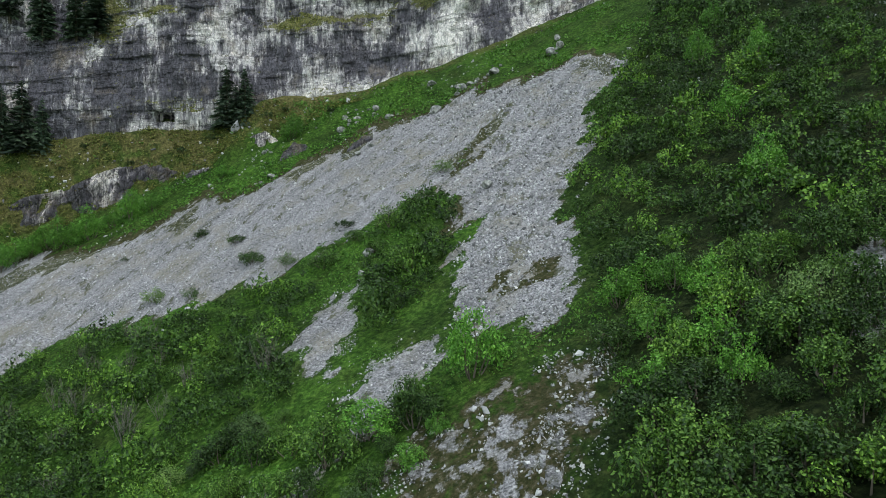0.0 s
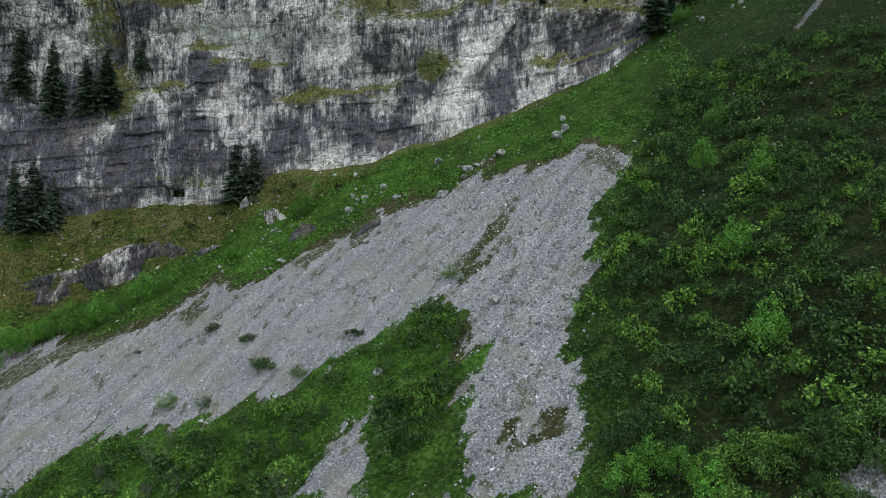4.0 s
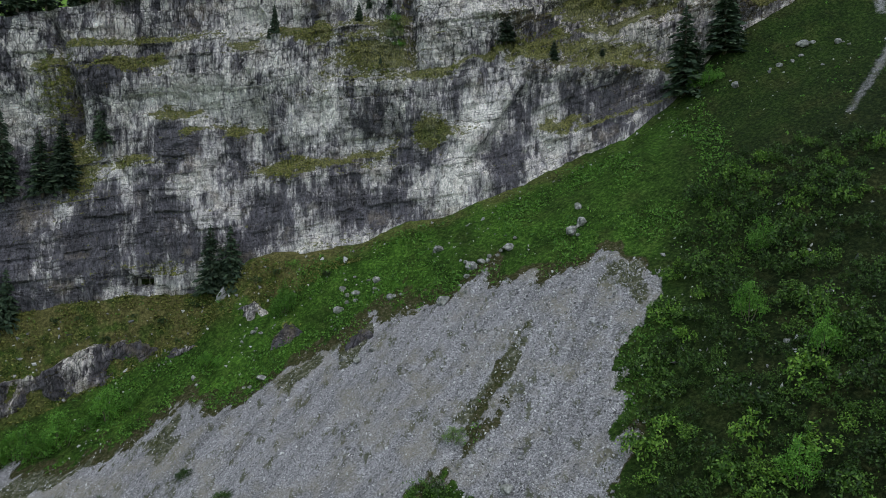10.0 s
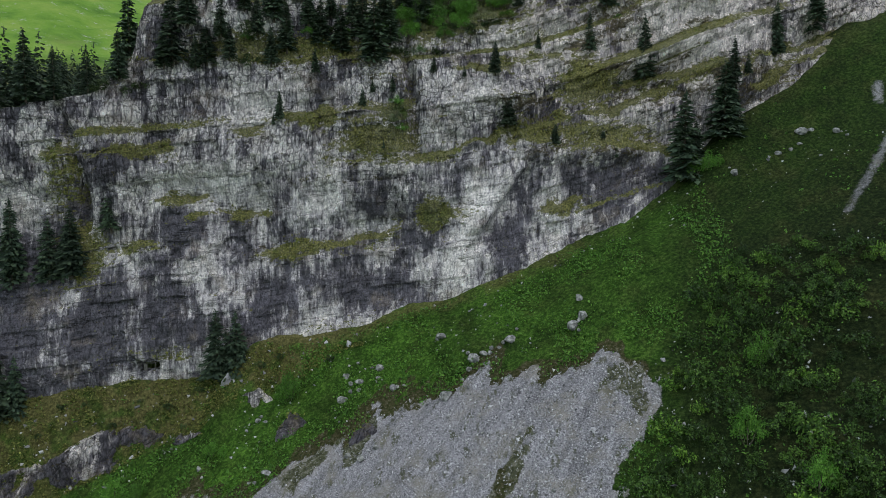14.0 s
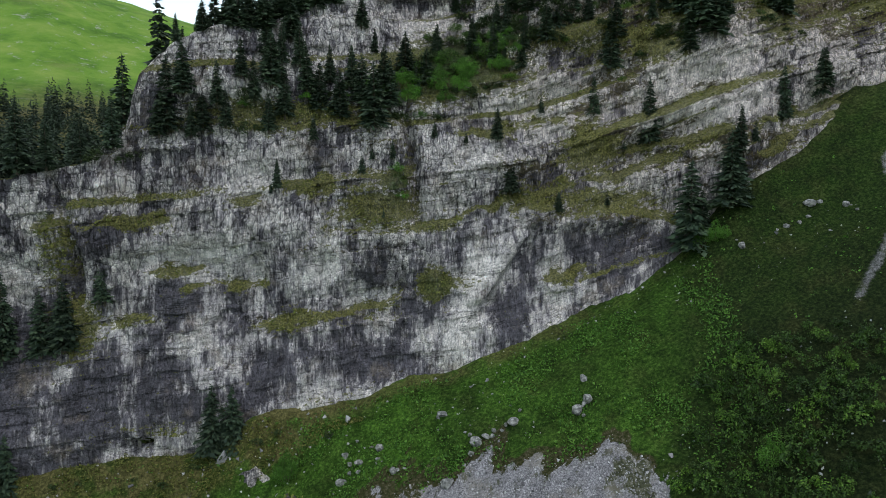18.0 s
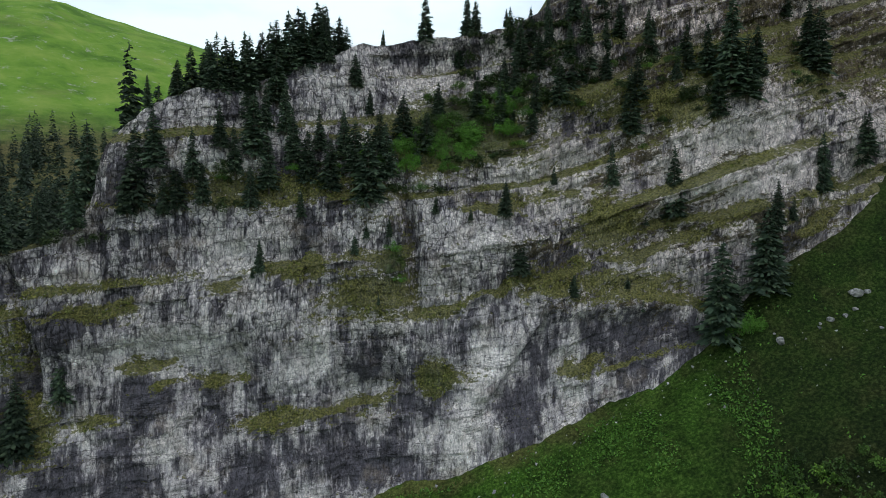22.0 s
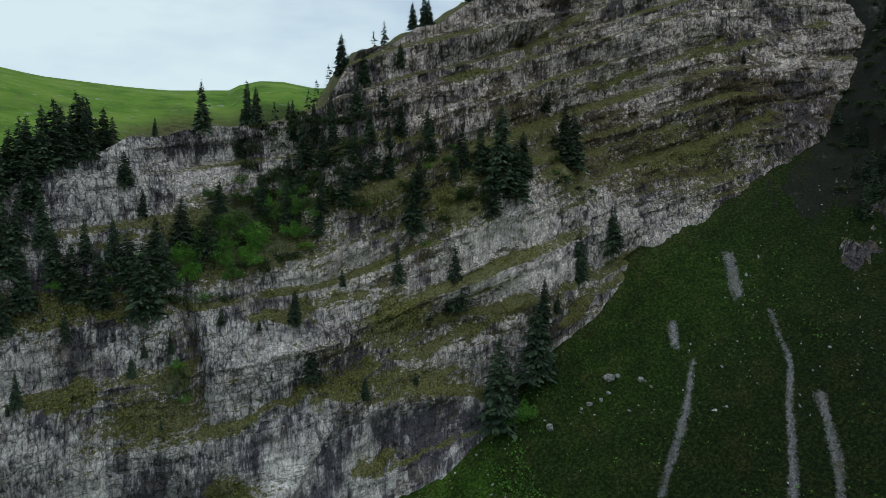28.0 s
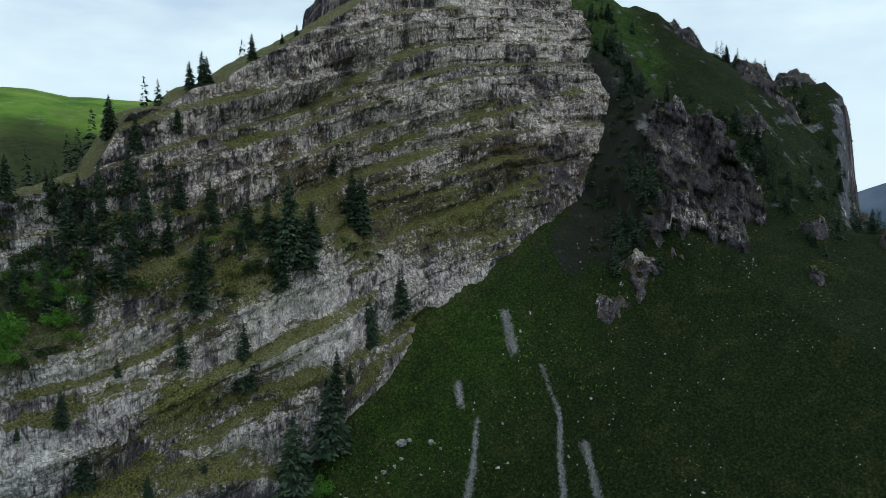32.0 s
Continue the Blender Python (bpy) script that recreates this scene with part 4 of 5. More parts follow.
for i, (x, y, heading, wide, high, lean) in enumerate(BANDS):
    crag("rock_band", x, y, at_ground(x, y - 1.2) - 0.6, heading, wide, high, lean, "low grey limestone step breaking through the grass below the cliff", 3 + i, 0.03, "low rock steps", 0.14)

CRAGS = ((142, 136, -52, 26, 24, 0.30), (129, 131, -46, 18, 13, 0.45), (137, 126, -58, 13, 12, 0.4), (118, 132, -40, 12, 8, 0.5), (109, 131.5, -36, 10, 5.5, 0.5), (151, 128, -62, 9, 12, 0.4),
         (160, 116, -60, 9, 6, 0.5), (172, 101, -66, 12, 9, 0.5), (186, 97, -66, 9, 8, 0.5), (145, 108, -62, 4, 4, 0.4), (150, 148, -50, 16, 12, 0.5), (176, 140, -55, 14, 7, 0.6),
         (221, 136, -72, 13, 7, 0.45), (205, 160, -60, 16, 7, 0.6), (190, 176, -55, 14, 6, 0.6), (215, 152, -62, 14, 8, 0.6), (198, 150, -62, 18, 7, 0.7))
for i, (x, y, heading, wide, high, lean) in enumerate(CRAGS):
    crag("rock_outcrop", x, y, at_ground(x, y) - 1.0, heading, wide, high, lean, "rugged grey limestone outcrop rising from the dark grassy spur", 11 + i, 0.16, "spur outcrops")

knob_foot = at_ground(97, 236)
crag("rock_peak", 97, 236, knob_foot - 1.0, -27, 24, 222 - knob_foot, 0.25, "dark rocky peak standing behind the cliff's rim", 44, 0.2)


# ---- trees and shrubs ----
def limb(points, radii, sides=5):
    """A tapered stick along the points, as arrays."""
    v, q = [], []
    for p, r in zip(points, radii):
        for s in range(sides):
            a = 2 * math.pi * s / sides
            v.append((p[0] + r * math.cos(a), p[1] + r * math.sin(a), p[2]))
    for i in range(len(points) - 1):
        for s in range(sides):
            a, c = i * sides + s, i * sides + (s + 1) % sides
            q.append((a, c, c + sides, a + sides))
    return np.array(v), np.array(q)


def joined(pieces):
    vs, qs, k = [], [], 0
    for v, q in pieces:
        vs.append(v)
        qs.append(q + k)
        k += len(v)
    return np.concatenate(vs), np.concatenate(qs)


def shrub_crown(seed, twigs=130, leaves=7, size=0.10, tall=0.8):
    """Leaves of a shrub of radius 1, in uneven lobes and twigs with gaps."""
    global rng
    rng = np.random.default_rng(seed)
    lobes = rng.integers(5, 8)
    a = np.arange(lobes) * 6.283 / (lobes - 1) + rng.normal(size=lobes) * 0.35
    far = rng.uniform(0.42, 0.74, lobes)
    far[0] = 0.1
    mid = np.stack([far * np.cos(a), far * np.sin(a), tall * rng.uniform(0.35, 0.75, lobes)], -1)
    mid[0, 2] = tall * rng.uniform(0.8, 1.05)
    rad = rng.uniform(0.26, 0.42, lobes)
    pick = rng.integers(0, lobes, twigs)
    d = unit(rng.normal(size=(twigs, 3)) + (0, 0, 0.35))
    tip = mid[pick] + d * (rad[pick] * rng.uniform(0.55, 1.12, twigs))[:, None]
    tip[:, 2] = np.maximum(tip[:, 2], 0.06)
    c = np.repeat(tip, leaves, 0) + rng.normal(size=(twigs * leaves, 3)) * 0.075
    facing = unit(np.repeat(d, leaves, 0) * 0.5 + rng.normal(size=c.shape) * 0.55 + (0, 0, 0.55))
    return leaf_quads(c, facing, size * rng.uniform(0.6, 1.25, len(c)), 0.6), mid


def shrub_proto(seed, leaf, twigs=130, leaves=7, size=0.10, tall=0.8):
    (v, q), mid = shrub_crown(seed, twigs, leaves, size, tall)
    foliage = mesh_from("foliage", v, q, leaf)
    sticks = []
    for m in mid:
        base = np.array([m[0] * 0.12, m[1] * 0.12, -0.12])
        sticks.append(limb([base, base * 0.5 + m * 0.5 + rng.normal(size=3) * 0.05, m + (0, 0, 0.12)], (0.032, 0.022, 0.006), 4))
    stems = mesh_from("stem", *joined(sticks), bark)
    return foliage, stems


def spray(base, along, side, length, width):
    """Drooping flat needle sprays: long diamonds from each base along its branch."""
    k = len(base)
    length, width = length[:, None], width[:, None]
    v = np.stack([base, base + along * length * 0.45 + side * width, base + along * length, base + along * length * 0.45 - side * width], 1).reshape(-1, 3)
    return v, np.arange(4 * k).reshape(k, 4)


def spruce_proto(seed, bare=0.0, coarse=1.0):
    """Crown and trunk of a spruce 1 high: whorls of drooping branches, each with needle sprays to both sides."""
    global rng
    rng = np.random.default_rng(seed)
    level = 0.03 + rng.uniform(0, 0.04)
    rows_at = []
    while level < 0.985:
        reach = 0.235 * (1 - level) ** 0.68 * rng.uniform(0.9, 1.08) + 0.010
        count = int((6 + 7 * (1 - level)) / coarse)
        turn = rng.uniform(0, 6.28)
        for i in range(count):
            if rng.random() < bare:
                continue
            a = turn + 6.283 * i / count + rng.normal() * 0.25
            rows_at.append((a, reach * rng.uniform(0.45, 1.12), level + rng.normal() * 0.018, rng.uniform(0.15, 0.65)))
        level += (0.016 + 0.010 * (1 - level) + rng.uniform(0, 0.006)) * coarse
    a, r, z, droop = np.array(rows_at).T
    parts = []
    for start, swing, share in ((0.0, 0.0, 1.0), (0.25, 0.75, 0.5), (0.3, -0.75, 0.5), (0.6, 0.6, 0.42), (0.6, -0.6, 0.42)):
        b = a + swing * rng.uniform(0.7, 1.3, len(a))
        out = np.stack([np.cos(a), np.sin(a), -droop * start], -1)
        along = unit(np.stack([np.cos(b), np.sin(b), -droop * (0.6 + start)], -1))
        side = unit(np.cross(along, (0, 0, 1.0)) + rng.normal(size=(len(a), 3)) * 0.8)
        base = out * (r * start)[:, None]
        base[:, 2] += z
        parts.append(spray(base, along, side, r * share * rng.uniform(0.8, 1.15, len(a)), (0.006 + 0.12 * r * (0.6 + 0.4 * share)) * coarse ** 0.5))
    tip, tq = limb([(0, 0, 0.9), (0, 0, 1.0)], (0.012, 0.001), 4)
    vv, qq = joined(parts + [(tip, tq)])
    crown = mesh_from("crown", vv, qq, needle)
    trunk = mesh_from("trunk", *limb([(0, 0, -0.06), (0, 0, 0.35), (0, 0, 0.93)], (0.020, 0.013, 0.003), 6), bark)
    return crown, trunk


SPRUCES = [spruce_proto(100 + i, 0.04 + 0.05 * (i % 3)) for i in range(7)]
THIN = [spruce_proto(130 + i, 0.5) for i in range(2)]
FAR_SPRUCES = [spruce_proto(140 + i, 0.05, 2.2) for i in range(4)]


def place(name, part_a, part_b, where, size, turn, stretch=1.0):
    """A plant: an empty at its foot with its two parts."""
    root = new(name)
    root.matrix_world = pose(*where, 0, 0, turn) @ Matrix.Diagonal((size, size, size * stretch, 1))
    root.empty_display_size = 0.2
    for nm, me in (part_a, part_b):
        child(nm, me, root)
    return root


dice = random.Random(5)


def copies(plants):
    """Crowns (mesh, place, width, height) as one array."""
    out = []
    for me, where, wide, high in plants:
        v = np.zeros(len(me.vertices) * 3, np.float32)
        me.vertices.foreach_get("co", v)
        q = np.zeros(len(me.polygons) * 4, np.int32)
        me.polygons.foreach_get("vertices", q)
        v = v.reshape(-1, 3) * (wide, wide, high)
        a = dice.uniform(0, 6.28)
        turned = np.stack([math.cos(a) * v[:, 0] - math.sin(a) * v[:, 1], math.sin(a) * v[:, 0] + math.cos(a) * v[:, 1], v[:, 2]], -1)
        out.append((turned + where, q.reshape(-1, 4)))
    return joined(out)


def spruce(x, y, z, high, label, group, thin=False):
    crown, trunk = dice.choice(THIN if thin else SPRUCES)
    slim = dice.uniform(0.9, 1.4)
    ob = place("spruce_tree", ("crown", crown), ("trunk", trunk), (x, y, z), high * slim, dice.uniform(0, 360), 1 / slim)
    return tagged(ob, label, "tree", group)


# (x, height of the foot, tree's height)
FOOT_TREES = [(-75.5, 54, 11), (-79, 54, 14), (-82.5, 54, 13), (-42.3, 59.5, 12.5), (-38.8, 57.5, 14.2), (-40.6, 57.5, 10.7), (43.1, 93.9, 16.5), (50.5, 98.6, 14.5), (52.4, 101, 8.7), (45.2, 95.5, 9)]
WALL_TREES = [(10.6, 105.3, 7.5), (-31.6, 106.0, 5.4), (-32.7, 105.1, 2.0), (-16.6, 108.7, 3.5), (-11.1, 111.5, 3.5), (-14.8, 111.3, 2.5), (-12.6, 100.8, 1.7), (-25.4, 114.9, 4.5),
              (8.2, 114.9, 6.0), (-3.4, 115.4, 3.0), (2.4, 114.4, 2.0), (27.0, 120.3, 7.3), (37.7, 114.5, 12.5), (32.4, 113.5, 3.4), (52.3, 112.5, 8.7), (55.0, 114.5, 3.9),
              (63.0, 119.0, 10.4), (71.0, 124, 8.9), (19.4, 101.6, 3.9), (28.9, 102.9, 2.2), (31.1, 99.2, 2.0), (-61.1, 86, 9.6), (-67.7, 78.3, 11.7), (16.8, 120.4, 3.1),
              (13.4, 129.1, 6.4), (10.2, 130.6, 4.2), (-77.8, 77, 15), (-71.7, 77.1, 11.3), (-83.5, 80.5, 15)]
SHELF_TREES = [(-50.6, 116.2, 13.3), (-44.6, 116.2, 7.6), (-40.7, 117.1, 7.0), (-47.6, 122.6, 9.2), (-33.5, 116.3, 7.0), (-33.2, 124.8, 10.1), (-31.0, 119.1, 9.1), (-28.3, 128.9, 8.3),
               (-24.7, 120.6, 8.6), (-20.9, 119.2, 8.6), (-14.6, 117.3, 12.0), (-11.8, 121.3, 9.1), (-6.9, 123.7, 6.1), (-15.2, 132.7, 4.8), (-17.8, 137.8, 6.0), (-52.0, 115.3, 7.2),
               (-46.6, 115.3, 6.1), (-35, 131, 9), (-30.5, 134, 9), (-31.5, 129, 8), (-68.1, 77.9, 10.1), (-74, 109, 12), (-70, 109.5, 9), (-65, 111, 8), (-60, 113, 9), (-80, 107, 13)]
UPPER_TREES = [(23.0, 145.4, 6.7), (47.1, 136.4, 16.4), (66.0, 143.7, 11.1), (64.7, 153.6, 7.4), (66.7, 141.1, 12.2), (49.7, 135.0, 10.9), (31.6, 135.3, 7.5), (34.9, 145.7, 6.6), (29.7, 146.8, 6.7),
               (26.9, 144.6, 5.4), (20.2, 137.6, 9.6), (20.1, 142.6, 6.4), (100.7, 149.8, 4.1), (110.8, 165.2, 2.9), (70.9, 125.8, 7.1), (30.5, 129.5, 11.5), (31.3, 160.9, 4.6), (14.0, 146.7, 6.6),
               (10.3, 146, 7.5), (21.6, 150.6, 7.7), (24.0, 157.0, 6.8), (45, 132, 8), (52, 139, 9), (15, 141, 7), (39, 139, 6), (44.5, 140, 9), (12, 142, 8), (9, 137, 7), (17, 145, 7), (24, 141, 7), (1, 143, 6)]
GULLY_TREES = [(-27, 124, 8), (-23, 126, 7), (-19, 125, 8), (-17, 122, 9), (-13, 126, 7), (-9, 128, 8), (-5, 126, 7), (-36, 122, 8), (-42, 121, 8), (-38, 126, 7), (4, 133, 7), (8, 131, 8), (11, 136, 8), (14, 133, 7), (18, 134, 8), (22, 139, 8), (27, 139, 7), (30, 143, 6), (36, 144, 7), (41, 141, 8), (17, 149, 6), (27, 151, 6), (12, 144, 6), (-3, 133, 6)]
RIM_GROUP = [(-46, 6), (-44.5, 8), (-42.5, 9), (-40, 10), (-38, 9), (-36.5, 11), (-35, 9), (-34, 8), (-32.5, 11), (-31, 10), (-30, 8), (-28, 12), (-26.5, 10), (-25.5, 9), (-24, 11), (-23, 10), (-21, 8), (-20, 6)]
RIM_TREES = RIM_GROUP + [(-50.2, 5.3), (-47, 4.8), (-43.3, 6.5), (-41, 8), (-39.1, 9.7), (-37, 7), (-35.6, 7.6), (-33.5, 9.5), (-31.6, 8.7), (-29, 11), (-27, 9), (-24.9, 12), (-23.5, 8), (-22.1, 6.7), (-13.6, 3.4),
             (-5.5, 9), (2.5, 8.6), (4.2, 7.5), (9.7, 3.4), (20.4, 8.2), (30.2, 5.9), (36, 5.6), (39.1, 7.3), (40.6, 6.1), (50.2, 6.5), (59, 3), (64, 3.2)]
for trees, label, group in ((FOOT_TREES, "dark green spruce growing at the foot of the cliff", "spruces at the cliff foot"),
                            (WALL_TREES, "small dark spruce rooted on a grassy ledge of the cliff", "spruces on the ledges"),
                            (SHELF_TREES, "dark slender spruce on the wooded shelf of the cliff", "spruces on the shelf"),
                            (GULLY_TREES, "dark spruce in the wooded gully between the rock walls", "spruces in the cliff gully"),
                            (UPPER_TREES, "dark spruce clinging to the upper rock wall", "spruces on the upper wall")):
    for x, z, high in trees:
        y = at_cliff(x, z)
        if trees is FOOT_TREES:
            y = min(y, float(face(np.array([x]), np.array([z]))[0])) - 0.6
            z = min(z, at_ground(x, y)) if z < 90 else at_ground(x, y - 0.5)
        spruce(x, y - 0.15, z - 0.2, high, label, group)
for i, (x, high) in enumerate(RIM_TREES):
    top = float(line(RIM, x))
    back_by = 1.5 + 1.6 * (i % 3)
    spruce(x, float(face(np.array([x]), np.array([top]))[0]) + back_by, top - 0.2, high, "tall spruce standing against the sky on the cliff's rim", "spruces on the rim", thin=i % 7 == 3)

wood = 0
mountain_wood = []
while wood < 120:
    x, y = dice.uniform(-120, -53), dice.uniform(138, 185)
    top = float(line(RIM, x))
    yr = float(face(np.array([x]), np.array([top]))[0])
    az = math.degrees(math.atan2(x, y))
    if y < yr + 1.2 or az > -17.5:
        continue
    wood += 1
    z, high = max(at_ground(x, y), top if y < yr + 12 else -99) - 0.3, dice.uniform(9, 17)
    if wood % 4 == 0:
        spruce(x, y, z, high, "dark spruce of the mountain wood beside the alp", "mountain wood")
    else:
        mountain_wood.append((FAR_SPRUCES[wood % 4][0], (x, y, z), high, high))
tagged(new("mountain_wood", mesh_from("mountain_wood", *copies(mountain_wood), needle)), "dense dark spruces on the wooded shoulder of the mountain", "wood", kind="stuff")
far_wood = []
while len(far_wood) < 380:
    if len(far_wood) < 170:
        y = dice.uniform(165, 335)
        x = -y * dice.uniform(0.36, 0.72)
    else:
        y = dice.uniform(215, 420)
        x = y * dice.uniform(-0.02, 0.30)
    crown, trunk = FAR_SPRUCES[len(far_wood) % 4]
    v = np.zeros(len(crown.vertices) * 3, np.float32)
    crown.vertices.foreach_get("co", v)
    q = np.zeros(len(crown.polygons) * 4, np.int32)
    crown.polygons.foreach_get("vertices", q)
    high = dice.uniform(9, 16)
    far_wood.append((v.reshape(-1, 3) * high + (x, y, at_ground(x, y) - 0.3), q.reshape(-1, 4)))
tagged(new("far_wood", mesh_from("far_wood", *joined(far_wood), needle)), "dense dark spruce wood below the sunny alp", "wood", kind="stuff")
SPUR_TREES = [(165, 189), (170, 189), (161, 179), (156, 177), (157, 169), (155, 163), (152, 166), (161, 159), (163, 156), (207, 171), (209, 169), (172, 145), (173, 139), (164, 136), (169, 127), (163, 125),
              (182, 129), (185, 123), (198, 125), (185, 118), (183, 114), (168, 115), (157, 115), (163, 138), (160, 150), (168, 134), (166, 130), (171, 140), (205, 136), (211, 147), (215, 162), (190, 120), (194, 128)]
SHADE_TREES = [(145, 149), (134, 149), (128, 149), (129, 141), (142, 140), (129, 133), (126, 142), (140, 132), (137, 145), (121, 145), (133, 138), (124, 137), (147, 144), (150, 137), (118, 139)]
spur_wood = []
for i in range(170):
    x, y = dice.choice(SPUR_TREES)
    if i < len(SPUR_TREES):
        x, y = SPUR_TREES[i]
    else:
        x, y = x + dice.gauss(0, 3.2), y + dice.gauss(0, 3.2)
    high = dice.uniform(2.8, 7.0)
    if i < len(SPUR_TREES):
        spruce(x, y, at_ground(x, y) - 0.3, high, "dark spruce on the steep grassy spur", "spruces on the spur")
    else:
        spur_wood.append((FAR_SPRUCES[i % 4][0], (x, y, at_ground(x, y) - 0.3), high * 1.1, high))
for i in range(60):
    x, y = SHADE_TREES[i % 15]
    high = dice.uniform(3.5, 8)
    if i >= 15:
        x, y = x + dice.gauss(0, 3), y + dice.gauss(0, 3)
    if i < 15:
        spruce(x, y, at_ground(x, y) - 0.3, high, "dark spruce in the shaded gully between the outcrops", "spruces in the gully")
    else:
        spur_wood.append((FAR_SPRUCES[i % 4][0], (x, y, at_ground(x, y) - 0.3), high * 1.1, high))
tagged(new("spur_wood", mesh_from("spur_wood", *copies(spur_wood), needle)), "scattered young dark spruces over the shaded spur", "wood", kind="stuff")

ALDER = [shrub_proto(200 + i, leaf_green, 180, 12, 0.045) for i in range(6)]
PINE = [shrub_proto(240 + i, leaf_dark, 60, 8, 0.10) for i in range(3)]
BRIGHT = [shrub_proto(220 + i, leaf_bright, 170, 13, 0.045, 1.0) for i in range(3)]
WILLOW = [shrub_proto(230 + i, leaf_grey, 170, 11, 0.040) for i in range(3)]


def shrub(x, y, size, kinds, label, group, stretch=1.0, z=None):
    foliage, stems = dice.choice(kinds)
    z = at_ground(x, y) if z is None else z
    ob = place("shrub", ("foliage", foliage), ("stem", stems), (x, y, z - 0.1), size, dice.uniform(0, 360), stretch)
    return tagged(ob, label, "shrub", group)


# (x, y, radius): shrubs that stand alone
for x, y, size in ((-36.9, 107.8, 1.5), (-30, 102.5, 1.6), (-25.8, 95, 2.2), (-13.1, 93.5, 1.4), (-49.2, 108.8, 0.9), (-39.1, 95.1, 2.1), (-14.6, 86, 2.4), (-6.6, 88.7, 2.8), (-3.2, 76, 3.2), (-8, 84.5, 1.8), (-11, 89, 1.8), (-2, 84, 1.5), (-20, 90, 1.8), (-33, 92, 1.5)):
    shrub(x, y, size, ALDER + WILLOW[:1], "low green shrub growing alone on the grey scree", "shrubs on the scree", 0.85)
shrub(-0.1, 97.1, 1.9, WILLOW, "pale grey-green willow bush in the middle of the scree", "shrubs on the scree", 0.9)
shrub(2.2, 51.8, 2.7, BRIGHT, "bright green young maple standing among the stones", "young trees", 1.5)
for x, y, size, tall in ((-28.9, 133.3, 2.4, 1.4), (-66, 119.8, 3.4, 1.25), (-60.4, 120.4, 3.2, 1.35), (-63.2, 119.6, 2.6, 1.1), (-54.6, 123.2, 3.0, 1.4), (-57.5, 122.6, 2.2, 1), (-70, 119.5, 2.8, 1), (-74, 117.5, 3.2, 1.1), (-78, 116, 3.4, 1.1), (-28.3, 133, 2.6, 1.5), (-40, 127.5, 1.7, 1.1), (-38, 127, 1.3, 1.0), (-77, 121, 3, 1), (-81, 122, 3, 1), (-68, 120.6, 2.6, 1.3), (-72, 118.8, 2.8, 1.2), (-51, 123.8, 2.0, 1.2), (46.5, 143.5, 1.8, 1.5), (48, 142.6, 1.4, 1.2), (44.5, 144.2, 2.2, 1.4), (40.3, 106.3, 2.2, 1.6), (35, 97, 2.2, 1.7), (39, 88, 2.3, 1.6), (28, 62, 2.4, 1.4), (31, 76, 2.3, 1.5)):
    shrub(x, y, size, BRIGHT, "bright green broadleaf bush in fresh spring leaf", "bright broadleaf bushes", tall)
leafy = random.Random(33)
for i in range(30):
    x = leafy.uniform(-16, 13)
    z = 128.5 + 0.42 * x + leafy.gauss(0, 2.6)
    shrub(x, at_cliff(x, z) - 0.3, leafy.uniform(1.5, 2.5), BRIGHT, "leafy green bush crowding the gully between the walls", "gully bushes", leafy.uniform(0.8, 1.2), z - 0.4)
for x, z, size in ((-0.5, 131, 2.4), (3, 128.5, 2.2), (-3, 127, 2.0), (6, 131.5, 2), (-4.5, 131, 2), (8.5, 133, 1.6), (-8, 126, 1.8), (-10.5, 109.5, 1.6), (-9.5, 104.5, 1.3), (0, 135, 1.8), (4, 136, 1.8), (-1.5, 122.5, 1.5), (7, 125, 1.2), (12, 134, 1.8), (16, 136.5, 1.6), (10, 138, 2), (14, 139.5, 2), (18, 140, 1.8), (6, 139, 1.8), (-4, 136, 1.6), (1, 138.5, 1.5), (22, 134, 1.6), (25, 139, 1.8), (38, 142, 1.8), (41, 145, 1.6), (46, 144, 1.7), (34, 141, 1.6), (28, 142, 1.6), (60, 140, 1.3), (64, 147, 1.5), (-14, 124, 1.5), (-20, 123, 1.3), (-27, 122.5, 1.5), (-38, 121, 1.3), (2, 124.5, 1.6), (-6, 119.5, 1.5), (11, 127, 1.2), (36, 131.5, 1.4), (33, 127, 1.2)):
    size = size * (1.45 if abs(x) < 13 and 121 < z < 140 else 1)
    shrub(x, at_cliff(x, z) - 0.2, size, BRIGHT if z < 129 and x < 4 else ALDER, "green bush filling the grassy gully in the cliff", "gully bushes", 0.8, z - 0.4)


scrub = []
for i in range(120):
    x, z = dice.uniform(2, 22), dice.uniform(133, 151)
    if i >= 46:
        x, z = dice.choice(((-62, 112), (-52, 117), (-36, 120), (-22, 121), (28, 137), (44, 138), (50, 141), (32, 144), (64, 143), (22, 140), (-5, 128), (3, 131), (10, 135), (-12, 123), (15, 138), (40, 136), (0, 124), (66, 138)))
        x, z = x + dice.gauss(0, 4), z + dice.gauss(0, 2.2)
    z = min(z, float(line(RIM, x)) - 0.5)
    wide = dice.uniform(1.1, 2.3)
    scrub.append((PINE[i % 3][0], (x, at_cliff(x, z) - 0.2, z - 0.4), wide, wide * 0.8))
for i in range(110):
    x, y = dice.uniform(114, 160), dice.uniform(136, 168)
    if inside([(112, 144), (125, 160), (150, 170), (162, 168), (160, 152), (150, 142), (135, 137), (116, 138)], np.array([x]), np.array([y]))[0]:
        wide = dice.uniform(0.9, 2.0)
        scrub.append((PINE[i % 3][0], (x, y, at_ground(x, y) - 0.3), wide, wide * 0.8))
tagged(new("dwarf_pines", mesh_from("dwarf_pines", *copies(scrub), leaf_dark)), "low dark dwarf pine scrub on the wooded rock shelves", "scrub", kind="stuff")


